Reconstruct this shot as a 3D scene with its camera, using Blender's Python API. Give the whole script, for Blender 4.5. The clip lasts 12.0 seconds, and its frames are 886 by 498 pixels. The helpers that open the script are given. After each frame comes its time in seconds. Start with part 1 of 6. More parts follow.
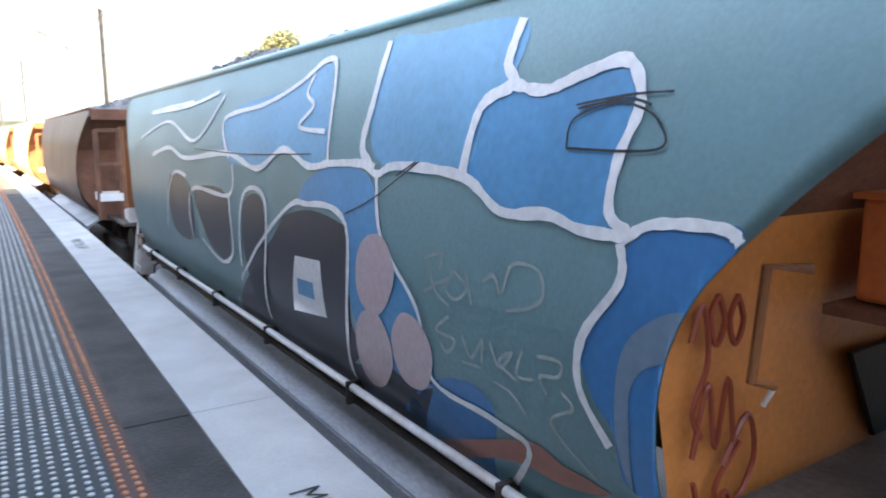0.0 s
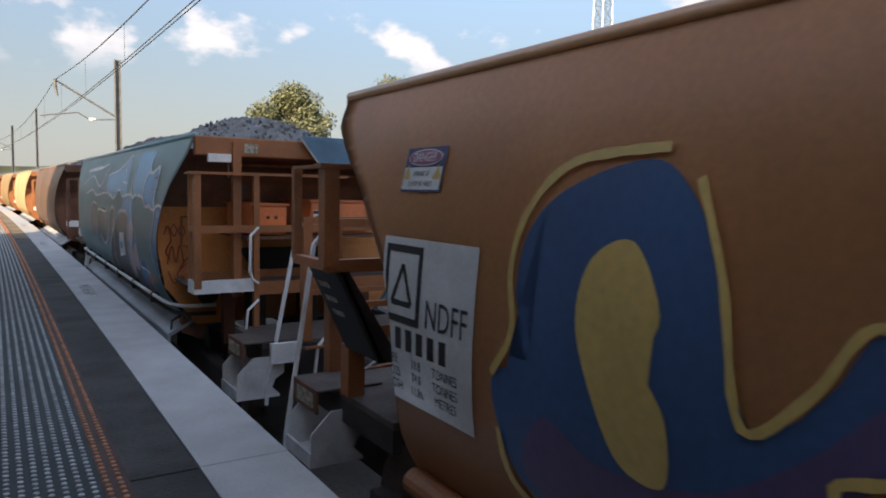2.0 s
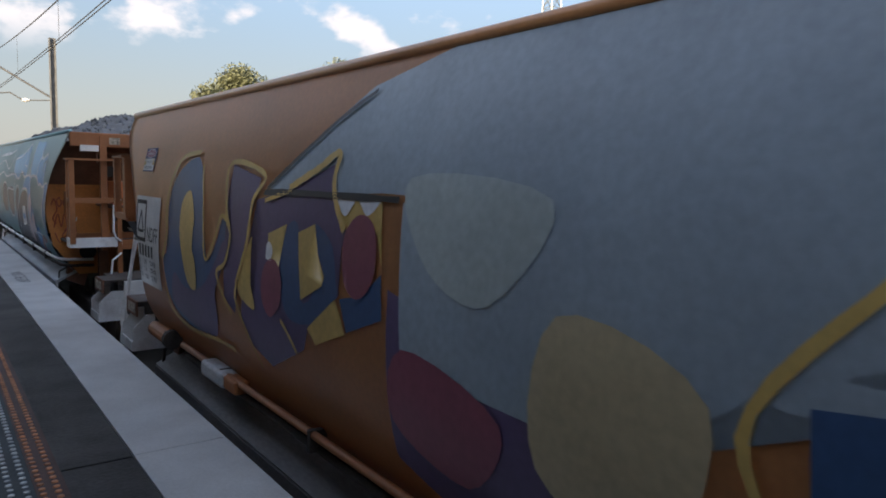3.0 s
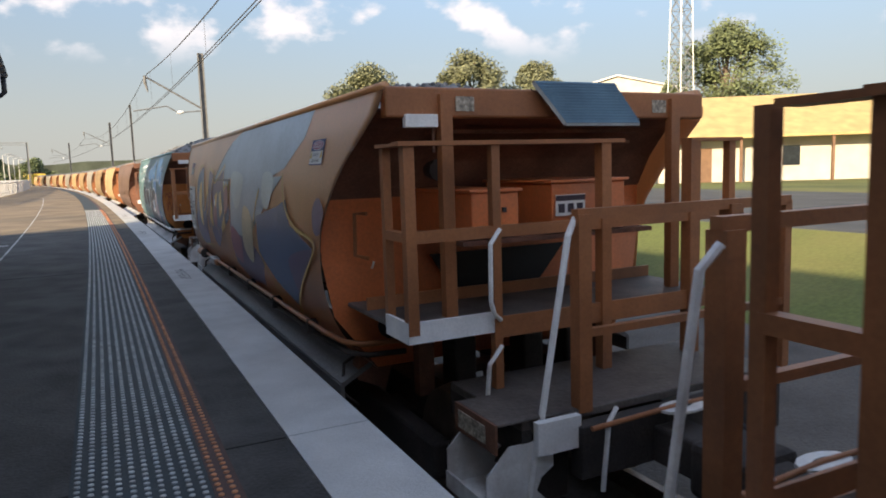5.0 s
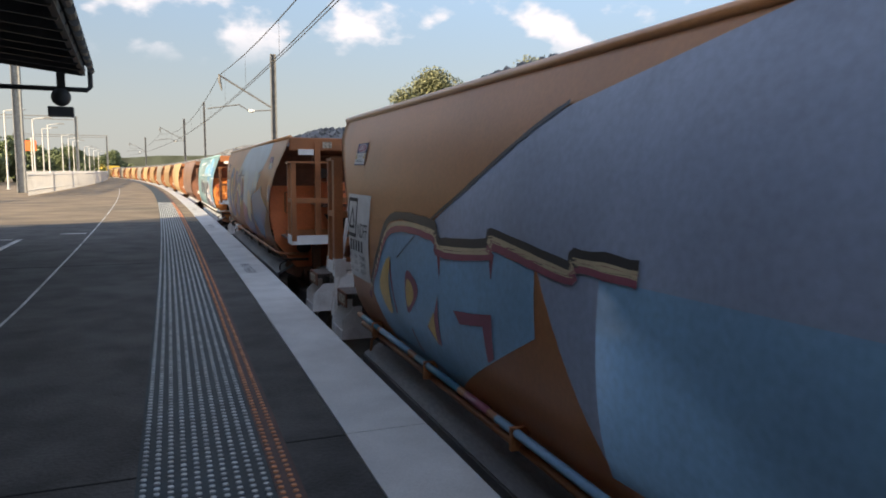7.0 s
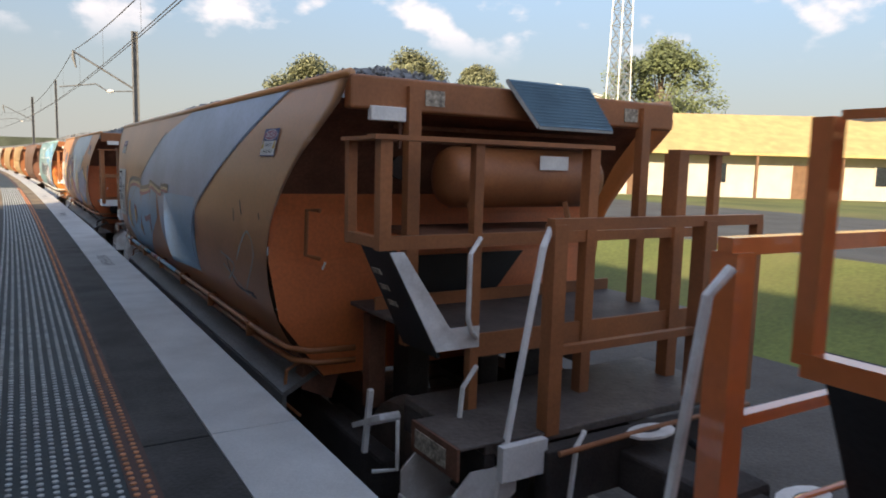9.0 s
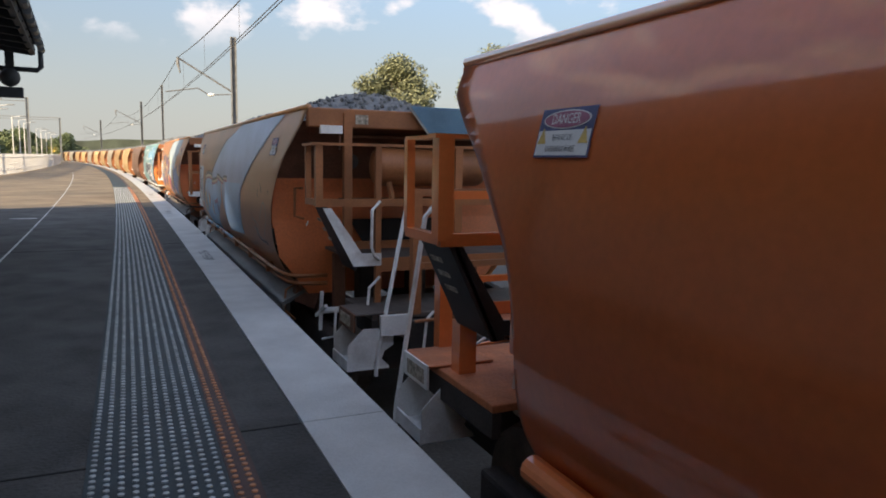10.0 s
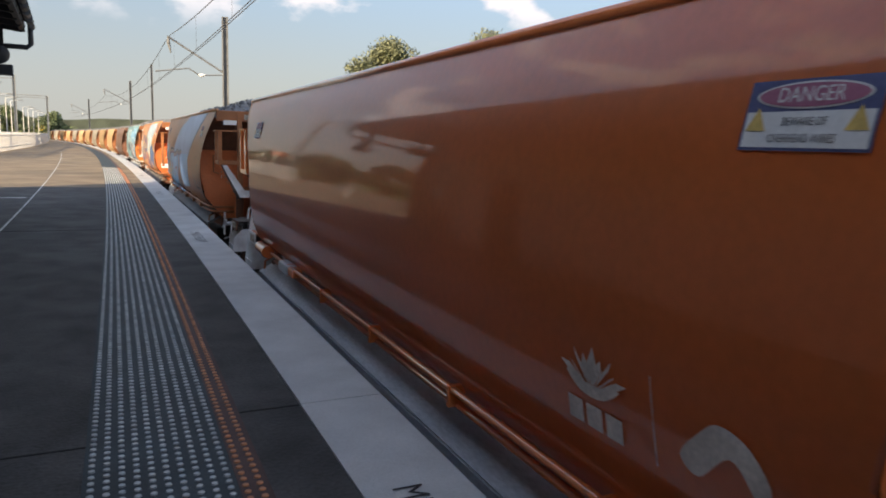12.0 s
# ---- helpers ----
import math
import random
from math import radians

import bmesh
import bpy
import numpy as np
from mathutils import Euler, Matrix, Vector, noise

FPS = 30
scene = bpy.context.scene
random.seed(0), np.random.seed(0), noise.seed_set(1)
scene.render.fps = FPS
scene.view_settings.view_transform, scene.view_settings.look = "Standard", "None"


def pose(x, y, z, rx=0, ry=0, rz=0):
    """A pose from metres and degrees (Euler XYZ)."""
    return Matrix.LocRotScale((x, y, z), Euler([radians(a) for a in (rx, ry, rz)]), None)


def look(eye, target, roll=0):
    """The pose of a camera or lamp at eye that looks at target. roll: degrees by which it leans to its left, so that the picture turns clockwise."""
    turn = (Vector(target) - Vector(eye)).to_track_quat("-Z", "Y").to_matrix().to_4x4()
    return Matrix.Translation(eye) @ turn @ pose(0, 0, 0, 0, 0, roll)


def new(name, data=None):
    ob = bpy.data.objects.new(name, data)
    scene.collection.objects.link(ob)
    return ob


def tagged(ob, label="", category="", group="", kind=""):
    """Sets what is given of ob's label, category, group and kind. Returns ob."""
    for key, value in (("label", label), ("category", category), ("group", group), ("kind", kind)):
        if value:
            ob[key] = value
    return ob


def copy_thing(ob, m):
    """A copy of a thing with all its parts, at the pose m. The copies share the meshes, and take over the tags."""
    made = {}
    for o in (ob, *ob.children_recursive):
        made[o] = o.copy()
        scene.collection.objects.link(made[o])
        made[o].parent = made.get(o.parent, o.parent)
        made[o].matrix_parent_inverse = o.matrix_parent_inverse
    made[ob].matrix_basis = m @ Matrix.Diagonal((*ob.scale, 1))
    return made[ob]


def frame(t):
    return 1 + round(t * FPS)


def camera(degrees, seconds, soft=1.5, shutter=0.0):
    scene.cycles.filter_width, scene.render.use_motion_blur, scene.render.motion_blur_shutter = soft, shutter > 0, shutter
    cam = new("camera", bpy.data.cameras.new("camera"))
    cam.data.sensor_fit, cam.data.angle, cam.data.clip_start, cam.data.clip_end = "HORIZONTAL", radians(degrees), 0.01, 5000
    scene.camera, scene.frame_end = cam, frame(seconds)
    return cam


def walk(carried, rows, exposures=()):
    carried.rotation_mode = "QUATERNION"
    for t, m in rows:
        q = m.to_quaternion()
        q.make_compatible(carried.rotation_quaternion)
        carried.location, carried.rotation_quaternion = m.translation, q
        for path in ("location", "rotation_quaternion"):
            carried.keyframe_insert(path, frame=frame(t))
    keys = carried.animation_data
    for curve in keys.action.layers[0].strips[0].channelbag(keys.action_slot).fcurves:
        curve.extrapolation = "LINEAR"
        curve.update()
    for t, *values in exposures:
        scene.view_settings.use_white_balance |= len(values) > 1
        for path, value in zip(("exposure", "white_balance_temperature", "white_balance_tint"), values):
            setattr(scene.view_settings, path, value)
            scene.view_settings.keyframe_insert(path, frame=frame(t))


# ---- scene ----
# ---- camera ----
H = 1.36
PATH = [
    (0, 0.06, 0.00, -32.20, -9.10, -0.10),
    (0.3, -0.01, 0.00, -20.39, -7.35, 0.10),
    (0.5, -0.03, 0.00, -16.98, -7.36, -0.42),
    (1, -0.06, 0.02, -14.19, -6.91, 0.32),
    (1.5, -0.05, 0.05, -22.60, -4.61, 1.12),
    (2, 0.00, 0.06, -31.96, -4.68, 1.18),
    (2.5, 0.04, 0.06, -34.93, -5.39, 1.74),
    (2.7, 0.04, 0.04, -36.05, -5.76, 1.47),
    (4.3, 0.03, -0.07, -31.37, -5.63, -0.70),
    (4.5, 0.03, -0.05, -28.11, -6.05, -2.26),
    (5, 0.03, -0.02, -25.27, -6.75, -1.79),
    (5.5, 0.01, 0.00, -23.13, -6.95, -0.67),
    (6, -0.01, 0.00, -21.66, -6.59, -0.03),
    (6.5, -0.01, 0.00, -20.22, -6.32, -0.13),
    (6.7, -0.01, 0.00, -19.78, -6.24, 0.45),
    (8.3, 0.04, 0.07, -29.15, -6.80, 0.39),
    (8.5, 0.04, 0.06, -29.97, -6.74, 1.49),
    (9, 0.03, 0.03, -30.67, -6.83, 1.58),
    (9.5, 0.04, -0.05, -29.89, -7.20, 1.35),
    (10, 0.02, 0.00, -23.56, -7.21, 1.01),
    (10.5, 0.00, 0.00, -21.60, -7.50, 0.46),
    (11, -0.02, 0.00, -20.40, -8.05, 0.77),
    (11.5, -0.04, 0.00, -21.25, -8.11, 1.75),
    (12, -0.03, 0.00, -24.42, -8.42, 1.88)]


def aim(x, y, yaw, pitch, roll):
    a, p = radians(yaw), radians(pitch)
    eye = Vector((x, y, H))
    return look(eye, eye + Vector((-math.sin(a) * math.cos(p), math.cos(a) * math.cos(p), math.sin(p))), roll)


BASE, KELVIN, TINT = 1.93, 6500, 13
EXPOSURES = [(t, BASE + e, KELVIN, TINT) for t, e in ((0, 1.9), (0.2, 1.6), (0.4, 1.15), (0.6, 0.5), (0.8, 0.15), (1.0, 0.0), (12, 0.0))]
cam = camera(65.0, 12.0, soft=1.8, shutter=0.1)
walk(cam, [(t, aim(x, y, a, p, r)) for t, x, y, a, p, r in PATH], EXPOSURES)

# ---- world and sun ----
SUN_TO = Vector((0.806, 0.59, -math.tan(radians(18)))).normalized()
world = bpy.data.worlds.new("world")
scene.world = world
world.use_nodes = True
wn = world.node_tree.nodes
wl = world.node_tree.links
wn.clear()
w_out = wn.new("ShaderNodeOutputWorld")
w_bg = wn.new("ShaderNodeBackground")
sky = wn.new("ShaderNodeTexSky")
sky.sky_type = "NISHITA"
sky.sun_disc = False
sky.sun_elevation = radians(18)
sky.sun_rotation = math.atan2(-SUN_TO.x, -SUN_TO.y)
sky.air_density, sky.dust_density, sky.ozone_density = 1.0, 1.5, 1.5
w_bg.inputs["Strength"].default_value = 0.095
# fair-weather clouds from low up; unseen bright ones overhead added as fill light
tcw = wn.new("ShaderNodeTexCoord")
mpw = wn.new("ShaderNodeMapping")
mpw.inputs["Scale"].default_value = (1.0, 1.0, 1.7)
wl.new(tcw.outputs["Generated"], mpw.inputs["Vector"])
puff = wn.new("ShaderNodeTexNoise")
puff.noise_dimensions = "4D"
puff.inputs["W"].default_value = 3.1
puff.inputs["Scale"].default_value, puff.inputs["Detail"].default_value, puff.inputs["Roughness"].default_value = 9.0, 6.0, 0.5
wl.new(mpw.outputs[0], puff.inputs["Vector"])
cover = wn.new("ShaderNodeMapRange")
cover.interpolation_type = "SMOOTHSTEP"
cover.inputs["From Min"].default_value, cover.inputs["From Max"].default_value = 0.50, 0.60
wl.new(puff.outputs["Fac"], cover.inputs["Value"])
sep = wn.new("ShaderNodeSeparateXYZ")
wl.new(tcw.outputs["Generated"], sep.inputs[0])
low = wn.new("ShaderNodeMapRange")
low.interpolation_type = "SMOOTHSTEP"
low.inputs["From Min"].default_value, low.inputs["From Max"].default_value = 0.13, 0.19
wl.new(sep.outputs["Z"], low.inputs["Value"])
both = wn.new("ShaderNodeMath")
both.operation = "MULTIPLY"
wl.new(cover.outputs[0], both.inputs[0])
wl.new(low.outputs[0], both.inputs[1])
cl = wn.new("ShaderNodeMix")
cl.data_type = "RGBA"
cl.inputs["B"].default_value = (3.0, 2.86, 2.84, 1)
wl.new(both.outputs[0], cl.inputs["Factor"])
# pale haze towards the horizon
veil = wn.new("ShaderNodeMapRange")
veil.interpolation_type = "SMOOTHSTEP"
veil.inputs["From Min"].default_value, veil.inputs["From Max"].default_value = 0.70, -0.02
veil.inputs["To Max"].default_value = 0.96
wl.new(sep.outputs["Z"], veil.inputs["Value"])
hz = wn.new("ShaderNodeMix")
hz.data_type = "RGBA"
# warm and bright at the skyline, cooler above it
rise = wn.new("ShaderNodeMapRange")
rise.interpolation_type = "SMOOTHSTEP"
rise.inputs["From Min"].default_value, rise.inputs["From Max"].default_value = 0.0, 0.24
wl.new(sep.outputs["Z"], rise.inputs["Value"])
glow = wn.new("ShaderNodeMix")
glow.data_type = "RGBA"
glow.inputs["A"].default_value = (1.50, 1.52, 1.40, 1)
glow.inputs["B"].default_value = (0.88, 1.06, 1.20, 1)
wl.new(rise.outputs[0], glow.inputs["Factor"])
wl.new(glow.outputs["Result"], hz.inputs["B"])
wl.new(veil.outputs[0], hz.inputs["Factor"])
wl.new(sky.outputs[0], hz.inputs["A"])
wl.new(hz.outputs["Result"], cl.inputs["A"])
wl.new(cl.outputs["Result"], w_bg.inputs["Color"])
wl.new(w_bg.outputs[0], w_out.inputs["Surface"])

sun_data = bpy.data.lights.new("sun", "SUN")
sun_data.energy, sun_data.angle, sun_data.color = 2.7, radians(0.55), (1.0, 0.80, 0.53)
sun = new("sun", sun_data)
sun.matrix_world = look((-60, -40, 20), Vector((-60, -40, 20)) + SUN_TO)


# ---- materials ----
def mat(name, color, rough=0.6, metal=0.0, scale=6.0, vary=0.25, bump=0.15, fine=60.0, stain=None, stain_amount=0.5, coat=0.0, coat_rough=None, island=0.0, obrand=0.0, stretch=(1, 1, 1)):
    m = bpy.data.materials.new(name)
    m.use_nodes = True
    n, l = m.node_tree.nodes, m.node_tree.links
    b = n["Principled BSDF"]
    b.inputs["Roughness"].default_value, b.inputs["Metallic"].default_value = rough, metal
    b.inputs["Coat Weight"].default_value = coat
    b.inputs["Coat Roughness"].default_value = coat_rough or (0.05 if coat > 0.6 else 0.13)
    b.inputs["Coat IOR"].default_value = 1.8 if coat > 0.6 else 1.6
    tc = n.new("ShaderNodeTexCoord")
    mp = n.new("ShaderNodeMapping")
    mp.inputs["Scale"].default_value = stretch
    l.new(tc.outputs["Object"], mp.inputs["Vector"])
    big, small = n.new("ShaderNodeTexNoise"), n.new("ShaderNodeTexNoise")
    for t, s, d in ((big, scale, 5), (small, fine, 3)):
        t.inputs["Scale"].default_value, t.inputs["Detail"].default_value = s, d
        l.new(mp.outputs[0], t.inputs["Vector"])
    ramp = n.new("ShaderNodeMapRange")
    ramp.inputs["From Min"].default_value, ramp.inputs["From Max"].default_value = 0.3, 0.7
    ramp.inputs["To Min"].default_value, ramp.inputs["To Max"].default_value = 1 - vary, 1 + vary
    l.new(big.outputs["Fac"], ramp.inputs["Value"])
    r2 = n.new("ShaderNodeMapRange")
    r2.inputs["From Min"].default_value, r2.inputs["From Max"].default_value = 0.3, 0.7
    r2.inputs["To Min"].default_value, r2.inputs["To Max"].default_value = 1 - vary * 0.5, 1 + vary * 0.5
    l.new(small.outputs["Fac"], r2.inputs["Value"])
    mul = n.new("ShaderNodeMath")
    mul.operation = "MULTIPLY"
    l.new(ramp.outputs[0], mul.inputs[0])
    l.new(r2.outputs[0], mul.inputs[1])
    last = mul.outputs[0]
    for amount, node, out in ((island, "ShaderNodeNewGeometry", "Random Per Island"), (obrand, "ShaderNodeObjectInfo", "Random")):
        if amount:
            g = n.new(node)
            r3 = n.new("ShaderNodeMapRange")
            r3.inputs["To Min"].default_value, r3.inputs["To Max"].default_value = 1 - amount, 1 + amount
            l.new(g.outputs[out], r3.inputs["Value"])
            m3 = n.new("ShaderNodeMath")
            m3.operation = "MULTIPLY"
            l.new(last, m3.inputs[0])
            l.new(r3.outputs[0], m3.inputs[1])
            last = m3.outputs[0]
    vm = n.new("ShaderNodeVectorMath")
    vm.operation = "SCALE"
    vm.inputs[0].default_value = color
    l.new(last, vm.inputs["Scale"])
    col = vm.outputs[0]
    if stain:
        st = n.new("ShaderNodeTexNoise")
        st.inputs["Scale"].default_value, st.inputs["Detail"].default_value, st.inputs["Roughness"].default_value = scale * 0.35, 8, 0.65
        l.new(mp.outputs[0], st.inputs["Vector"])
        sr = n.new("ShaderNodeMapRange")
        sr.inputs["From Min"].default_value, sr.inputs["From Max"].default_value = 0.5, 0.68
        sr.inputs["To Max"].default_value = stain_amount
        l.new(st.outputs["Fac"], sr.inputs["Value"])
        mx = n.new("ShaderNodeMix")
        mx.data_type = "RGBA"
        l.new(sr.outputs[0], mx.inputs["Factor"])
        l.new(col, mx.inputs["A"])
        mx.inputs["B"].default_value = (*stain, 1)
        col = mx.outputs["Result"]
    l.new(col, b.inputs["Base Color"])
    if bump:
        bp = n.new("ShaderNodeBump")
        bp.inputs["Strength"].default_value, bp.inputs["Distance"].default_value = bump, 0.01
        l.new(small.outputs["Fac"], bp.inputs["Height"])
        l.new(bp.outputs[0], b.inputs["Normal"])
    return m


M_ASPHALT = mat("asphalt", (0.062, 0.061, 0.058), 0.9, scale=2.2, vary=0.38, bump=0.8, fine=45, stain=(0.12, 0.117, 0.112), stain_amount=0.6)
# paler, warmer copy of the asphalt: sunlight is put into its colour
M_ASPHALT2 = mat("sun_tinted_asphalt", (0.22, 0.17, 0.11), 0.9, scale=0.7, vary=0.3, bump=0.5, fine=40, stain=(0.10, 0.085, 0.065), stain_amount=0.75)
M_CRACK = mat("joint_filler", (0.012, 0.012, 0.012), 0.9)
M_COPING = mat("white_painted_concrete", (0.52, 0.53, 0.52), 0.75, scale=2.5, vary=0.12, bump=0.35, fine=90, stain=(0.36, 0.36, 0.35), stain_amount=0.55)
M_CONCRETE = mat("concrete", (0.24, 0.23, 0.21), 0.9, scale=2, vary=0.25, bump=0.4, stain=(0.09, 0.085, 0.08), stain_amount=0.7)
M_TACT = mat("tactile_base", (0.022, 0.036, 0.042), 0.7, scale=3, vary=0.3, fine=50)
M_TACT_O = mat("tactile_orange", (0.075, 0.036, 0.028), 0.7, scale=3, vary=0.3, fine=50)
M_STUD = mat("steel_stud", (0.36, 0.39, 0.40), 0.42, metal=0.35, scale=20, vary=0.2, bump=0.1, island=0.25)
M_STUD_O = mat("orange_stud", (0.55, 0.23, 0.10), 0.6, scale=20, vary=0.2, bump=0.1, island=0.25)
M_LINE = mat("white_line_paint", (0.55, 0.55, 0.54), 0.7, scale=3, vary=0.2, stain=(0.12, 0.12, 0.12), stain_amount=0.8)
M_BLACKPAINT = mat("black_paint", (0.02, 0.02, 0.022), 0.6)
M_ORANGE = mat("fresh_orange_paint", (0.73, 0.20, 0.052), 0.3, scale=0.8, vary=0.10, bump=0.0, fine=25, coat=1.0)
M_TAN = mat("weathered_orange_paint", (0.58, 0.275, 0.10), 0.45, scale=0.9, vary=0.14, bump=0.03, fine=40, stain=(0.40, 0.20, 0.10), stain_amount=0.6, coat=0.6, coat_rough=0.3)
M_RED = mat("red_orange_paint", (0.66, 0.175, 0.05), 0.45, scale=1.5, vary=0.2, bump=0.05, fine=40, stain=(0.30, 0.12, 0.06), stain_amount=0.5, coat=0.6, coat_rough=0.3)
M_RUST = mat("rust_brown_steel", (0.19, 0.085, 0.05), 0.75, scale=3, vary=0.35, bump=0.25, fine=50, stain=(0.05, 0.03, 0.022), stain_amount=0.7)
M_FRAME = mat("orange_frame_paint", (0.33, 0.128, 0.048), 0.5, scale=2, vary=0.22, bump=0.05, fine=50, stain=(0.12, 0.06, 0.035), stain_amount=0.6)
M_GRIME = mat("grimy_underframe", (0.05, 0.042, 0.038), 0.85, scale=3, vary=0.4, bump=0.4)
M_SILL = mat("grey_side_sill", (0.44, 0.46, 0.48), 0.5, scale=2, vary=0.3, bump=0.15, stain=(0.06, 0.05, 0.045), stain_amount=0.7, stretch=(1, 0.3, 1))
M_SILL2 = mat("grimy_side_sill", (0.15, 0.145, 0.14), 0.6, scale=2, vary=0.35, bump=0.15, stain=(0.05, 0.042, 0.038), stain_amount=0.8, stretch=(1, 0.3, 1))
M_WHITE = mat("white_steel_paint", (0.80, 0.80, 0.78), 0.5, scale=5, vary=0.12, bump=0.08, stain=(0.25, 0.18, 0.13), stain_amount=0.5)
M_DECK = mat("chequer_deck", (0.10, 0.085, 0.075), 0.6, scale=4, vary=0.35, bump=0.5, fine=35)
M_ODECK = mat("orange_chequer_deck", (0.50, 0.17, 0.07), 0.65, scale=4, vary=0.25, bump=0.6, fine=40, stain=(0.28, 0.13, 0.08), stain_amount=0.6)
M_STAIR = mat("black_stair_panel", (0.018, 0.018, 0.02), 0.55, scale=4, vary=0.4)
M_BALLAST = mat("ballast_stone", (0.17, 0.175, 0.18), 0.9, scale=8, vary=0.25, bump=0.6, fine=40, island=0.35)
M_SHEET = mat("blue_grey_panel", (0.12, 0.21, 0.29), 0.35, scale=5, vary=0.15, metal=0.3)
M_STEEL = mat("galvanised_steel", (0.30, 0.31, 0.31), 0.5, metal=0.5, scale=5, vary=0.2)
M_RAIL = mat("rail_steel", (0.20, 0.16, 0.13), 0.5, metal=0.6, scale=5, vary=0.3)
M_MAST = mat("mast_steel", (0.15, 0.155, 0.16), 0.7, scale=4, vary=0.25)
M_WIRE = mat("wire", (0.06, 0.062, 0.065), 0.6, bump=0)
M_POLE = mat("white_pole_paint", (0.60, 0.60, 0.58), 0.5, scale=4, vary=0.12)
M_RENDER = mat("cream_render", (0.42, 0.36, 0.29), 0.85, scale=1.5, vary=0.15, bump=0.2)
M_BRICK = mat("brick", (0.24, 0.105, 0.06), 0.9, scale=10, vary=0.3, bump=0.3, obrand=0.3)
M_SOFFIT = mat("dark_canopy_steel", (0.05, 0.055, 0.062), 0.6, scale=3, vary=0.3)
M_ROOF = mat("corrugated_roof", (0.12, 0.125, 0.13), 0.55, scale=2, vary=0.2, metal=0.2)
# near-black for dark fittings, and for shade painted inside openings
M_DARK = mat("black_and_opening_shade", (0.012, 0.012, 0.014), 0.6)
M_GLASS = mat("dark_window_glass", (0.02, 0.025, 0.03), 0.08, bump=0)
M_GRASS = mat("grass", (0.105, 0.125, 0.028), 0.95, scale=0.25, vary=0.4, bump=0.8, fine=12, stain=(0.19, 0.17, 0.055), stain_amount=0.7)
M_GRAVEL = mat("track_ballast", (0.085, 0.075, 0.066), 0.95, scale=1.0, vary=0.3, bump=1.0, fine=30)
M_HOUSE = mat("white_house_wall", (0.50, 0.47, 0.41), 0.85, scale=1, vary=0.1)
M_TILE = mat("ochre_roof", (0.46, 0.34, 0.15), 0.8, scale=1.5, vary=0.15, bump=0.3)
M_DOOR = mat("brown_door", (0.16, 0.09, 0.05), 0.6, scale=3, vary=0.2)
M_LEAF = mat("eucalypt_leaf", (0.13, 0.16, 0.07), 0.7, scale=0.6, vary=0.25, island=0.28)
M_LEAF2 = mat("olive_leaf", (0.16, 0.17, 0.09), 0.7, scale=0.6, vary=0.25, island=0.28)
M_BARK = mat("bark", (0.14, 0.11, 0.085), 0.9, scale=4, vary=0.3, bump=0.5)
M_HILL = mat("far_bushland", (0.07, 0.085, 0.065), 0.95, scale=0.05, vary=0.4, island=0.3)


# ---- builders ----
def bx(bm, x0, x1, y0, y1, z0, z1, bev=0.0):
    r = bmesh.ops.create_cube(bm, size=1.0, matrix=Matrix.LocRotScale(((x0 + x1) / 2, (y0 + y1) / 2, (z0 + z1) / 2), None, (abs(x1 - x0), abs(y1 - y0), abs(z1 - z0))))
    if bev:
        es = list({e for v in r["verts"] for e in v.link_edges})
        bmesh.ops.bevel(bm, geom=es, offset=bev, segments=2, profile=0.5, affect="EDGES")
    return bm


def tube(bm, pts, r, n=8):
    """A round bar through the points, with mitred bends and closed ends."""
    pts = [Vector(p) for p in pts]
    rings = []
    up = None
    for i, p in enumerate(pts):
        d = (pts[min(i + 1, len(pts) - 1)] - pts[max(i - 1, 0)]).normalized()
        if up is None:
            up = d.orthogonal().normalized()
        up = (up - d * up.dot(d))
        up = up.normalized() if up.length > 1e-6 else d.orthogonal().normalized()
        side = d.cross(up)
        rr = r[i] if isinstance(r, (list, tuple)) else r
        rings.append([bm.verts.new(p + (up * math.cos(2 * math.pi * k / n) + side * math.sin(2 * math.pi * k / n)) * rr) for k in range(n)])
    for a, b in zip(rings, rings[1:]):
        for k in range(n):
            bm.faces.new((a[k], a[(k + 1) % n], b[(k + 1) % n], b[k]))
    bm.faces.new(rings[0][::-1])
    bm.faces.new(rings[-1])
    return bm


def bar(bm, a, b, w, h=None):
    """A square bar from a to b, w wide and h deep."""
    a, b = Vector(a), Vector(b)
    h = h or w
    d = (b - a)
    m = Matrix.Translation((a + b) / 2) @ d.to_track_quat("Z", "Y").to_matrix().to_4x4() @ Matrix.Diagonal((w, h, d.length, 1))
    bmesh.ops.create_cube(bm, size=1.0, matrix=m)
    return bm


def slab(bm, ring, dx):
    """A flat plate: a ring of points pushed out by the vector dx."""
    a = [bm.verts.new(p) for p in ring]
    b = [bm.verts.new(Vector(p) + Vector(dx)) for p in ring]
    bm.faces.new(a[::-1])
    bm.faces.new(b)
    for i in range(len(a)):
        bm.faces.new((a[i], a[(i + 1) % len(a)], b[(i + 1) % len(a)], b[i]))
    bmesh.ops.recalc_face_normals(bm, faces=bm.faces[:])
    return bm


def part(name, bm, material, parent=None, label="", smooth=False):
    me = bpy.data.meshes.new(name)
    bm.normal_update()
    bm.to_mesh(me)
    bm.free()
    me.materials.append(material)
    if smooth:
        me.polygons.foreach_set("use_smooth", [True] * len(me.polygons))
    ob = new(name, me)
    if parent is not None:
        ob.parent = parent
    if label:
        ob["label"] = label
    return ob


def BM():
    return bmesh.new()


# ---- the track's curve ----
CURVE, BEND, TRACK = 1 / 1046.0, -10.46, 2.855
DROP = 1.05          # rail top below the platform


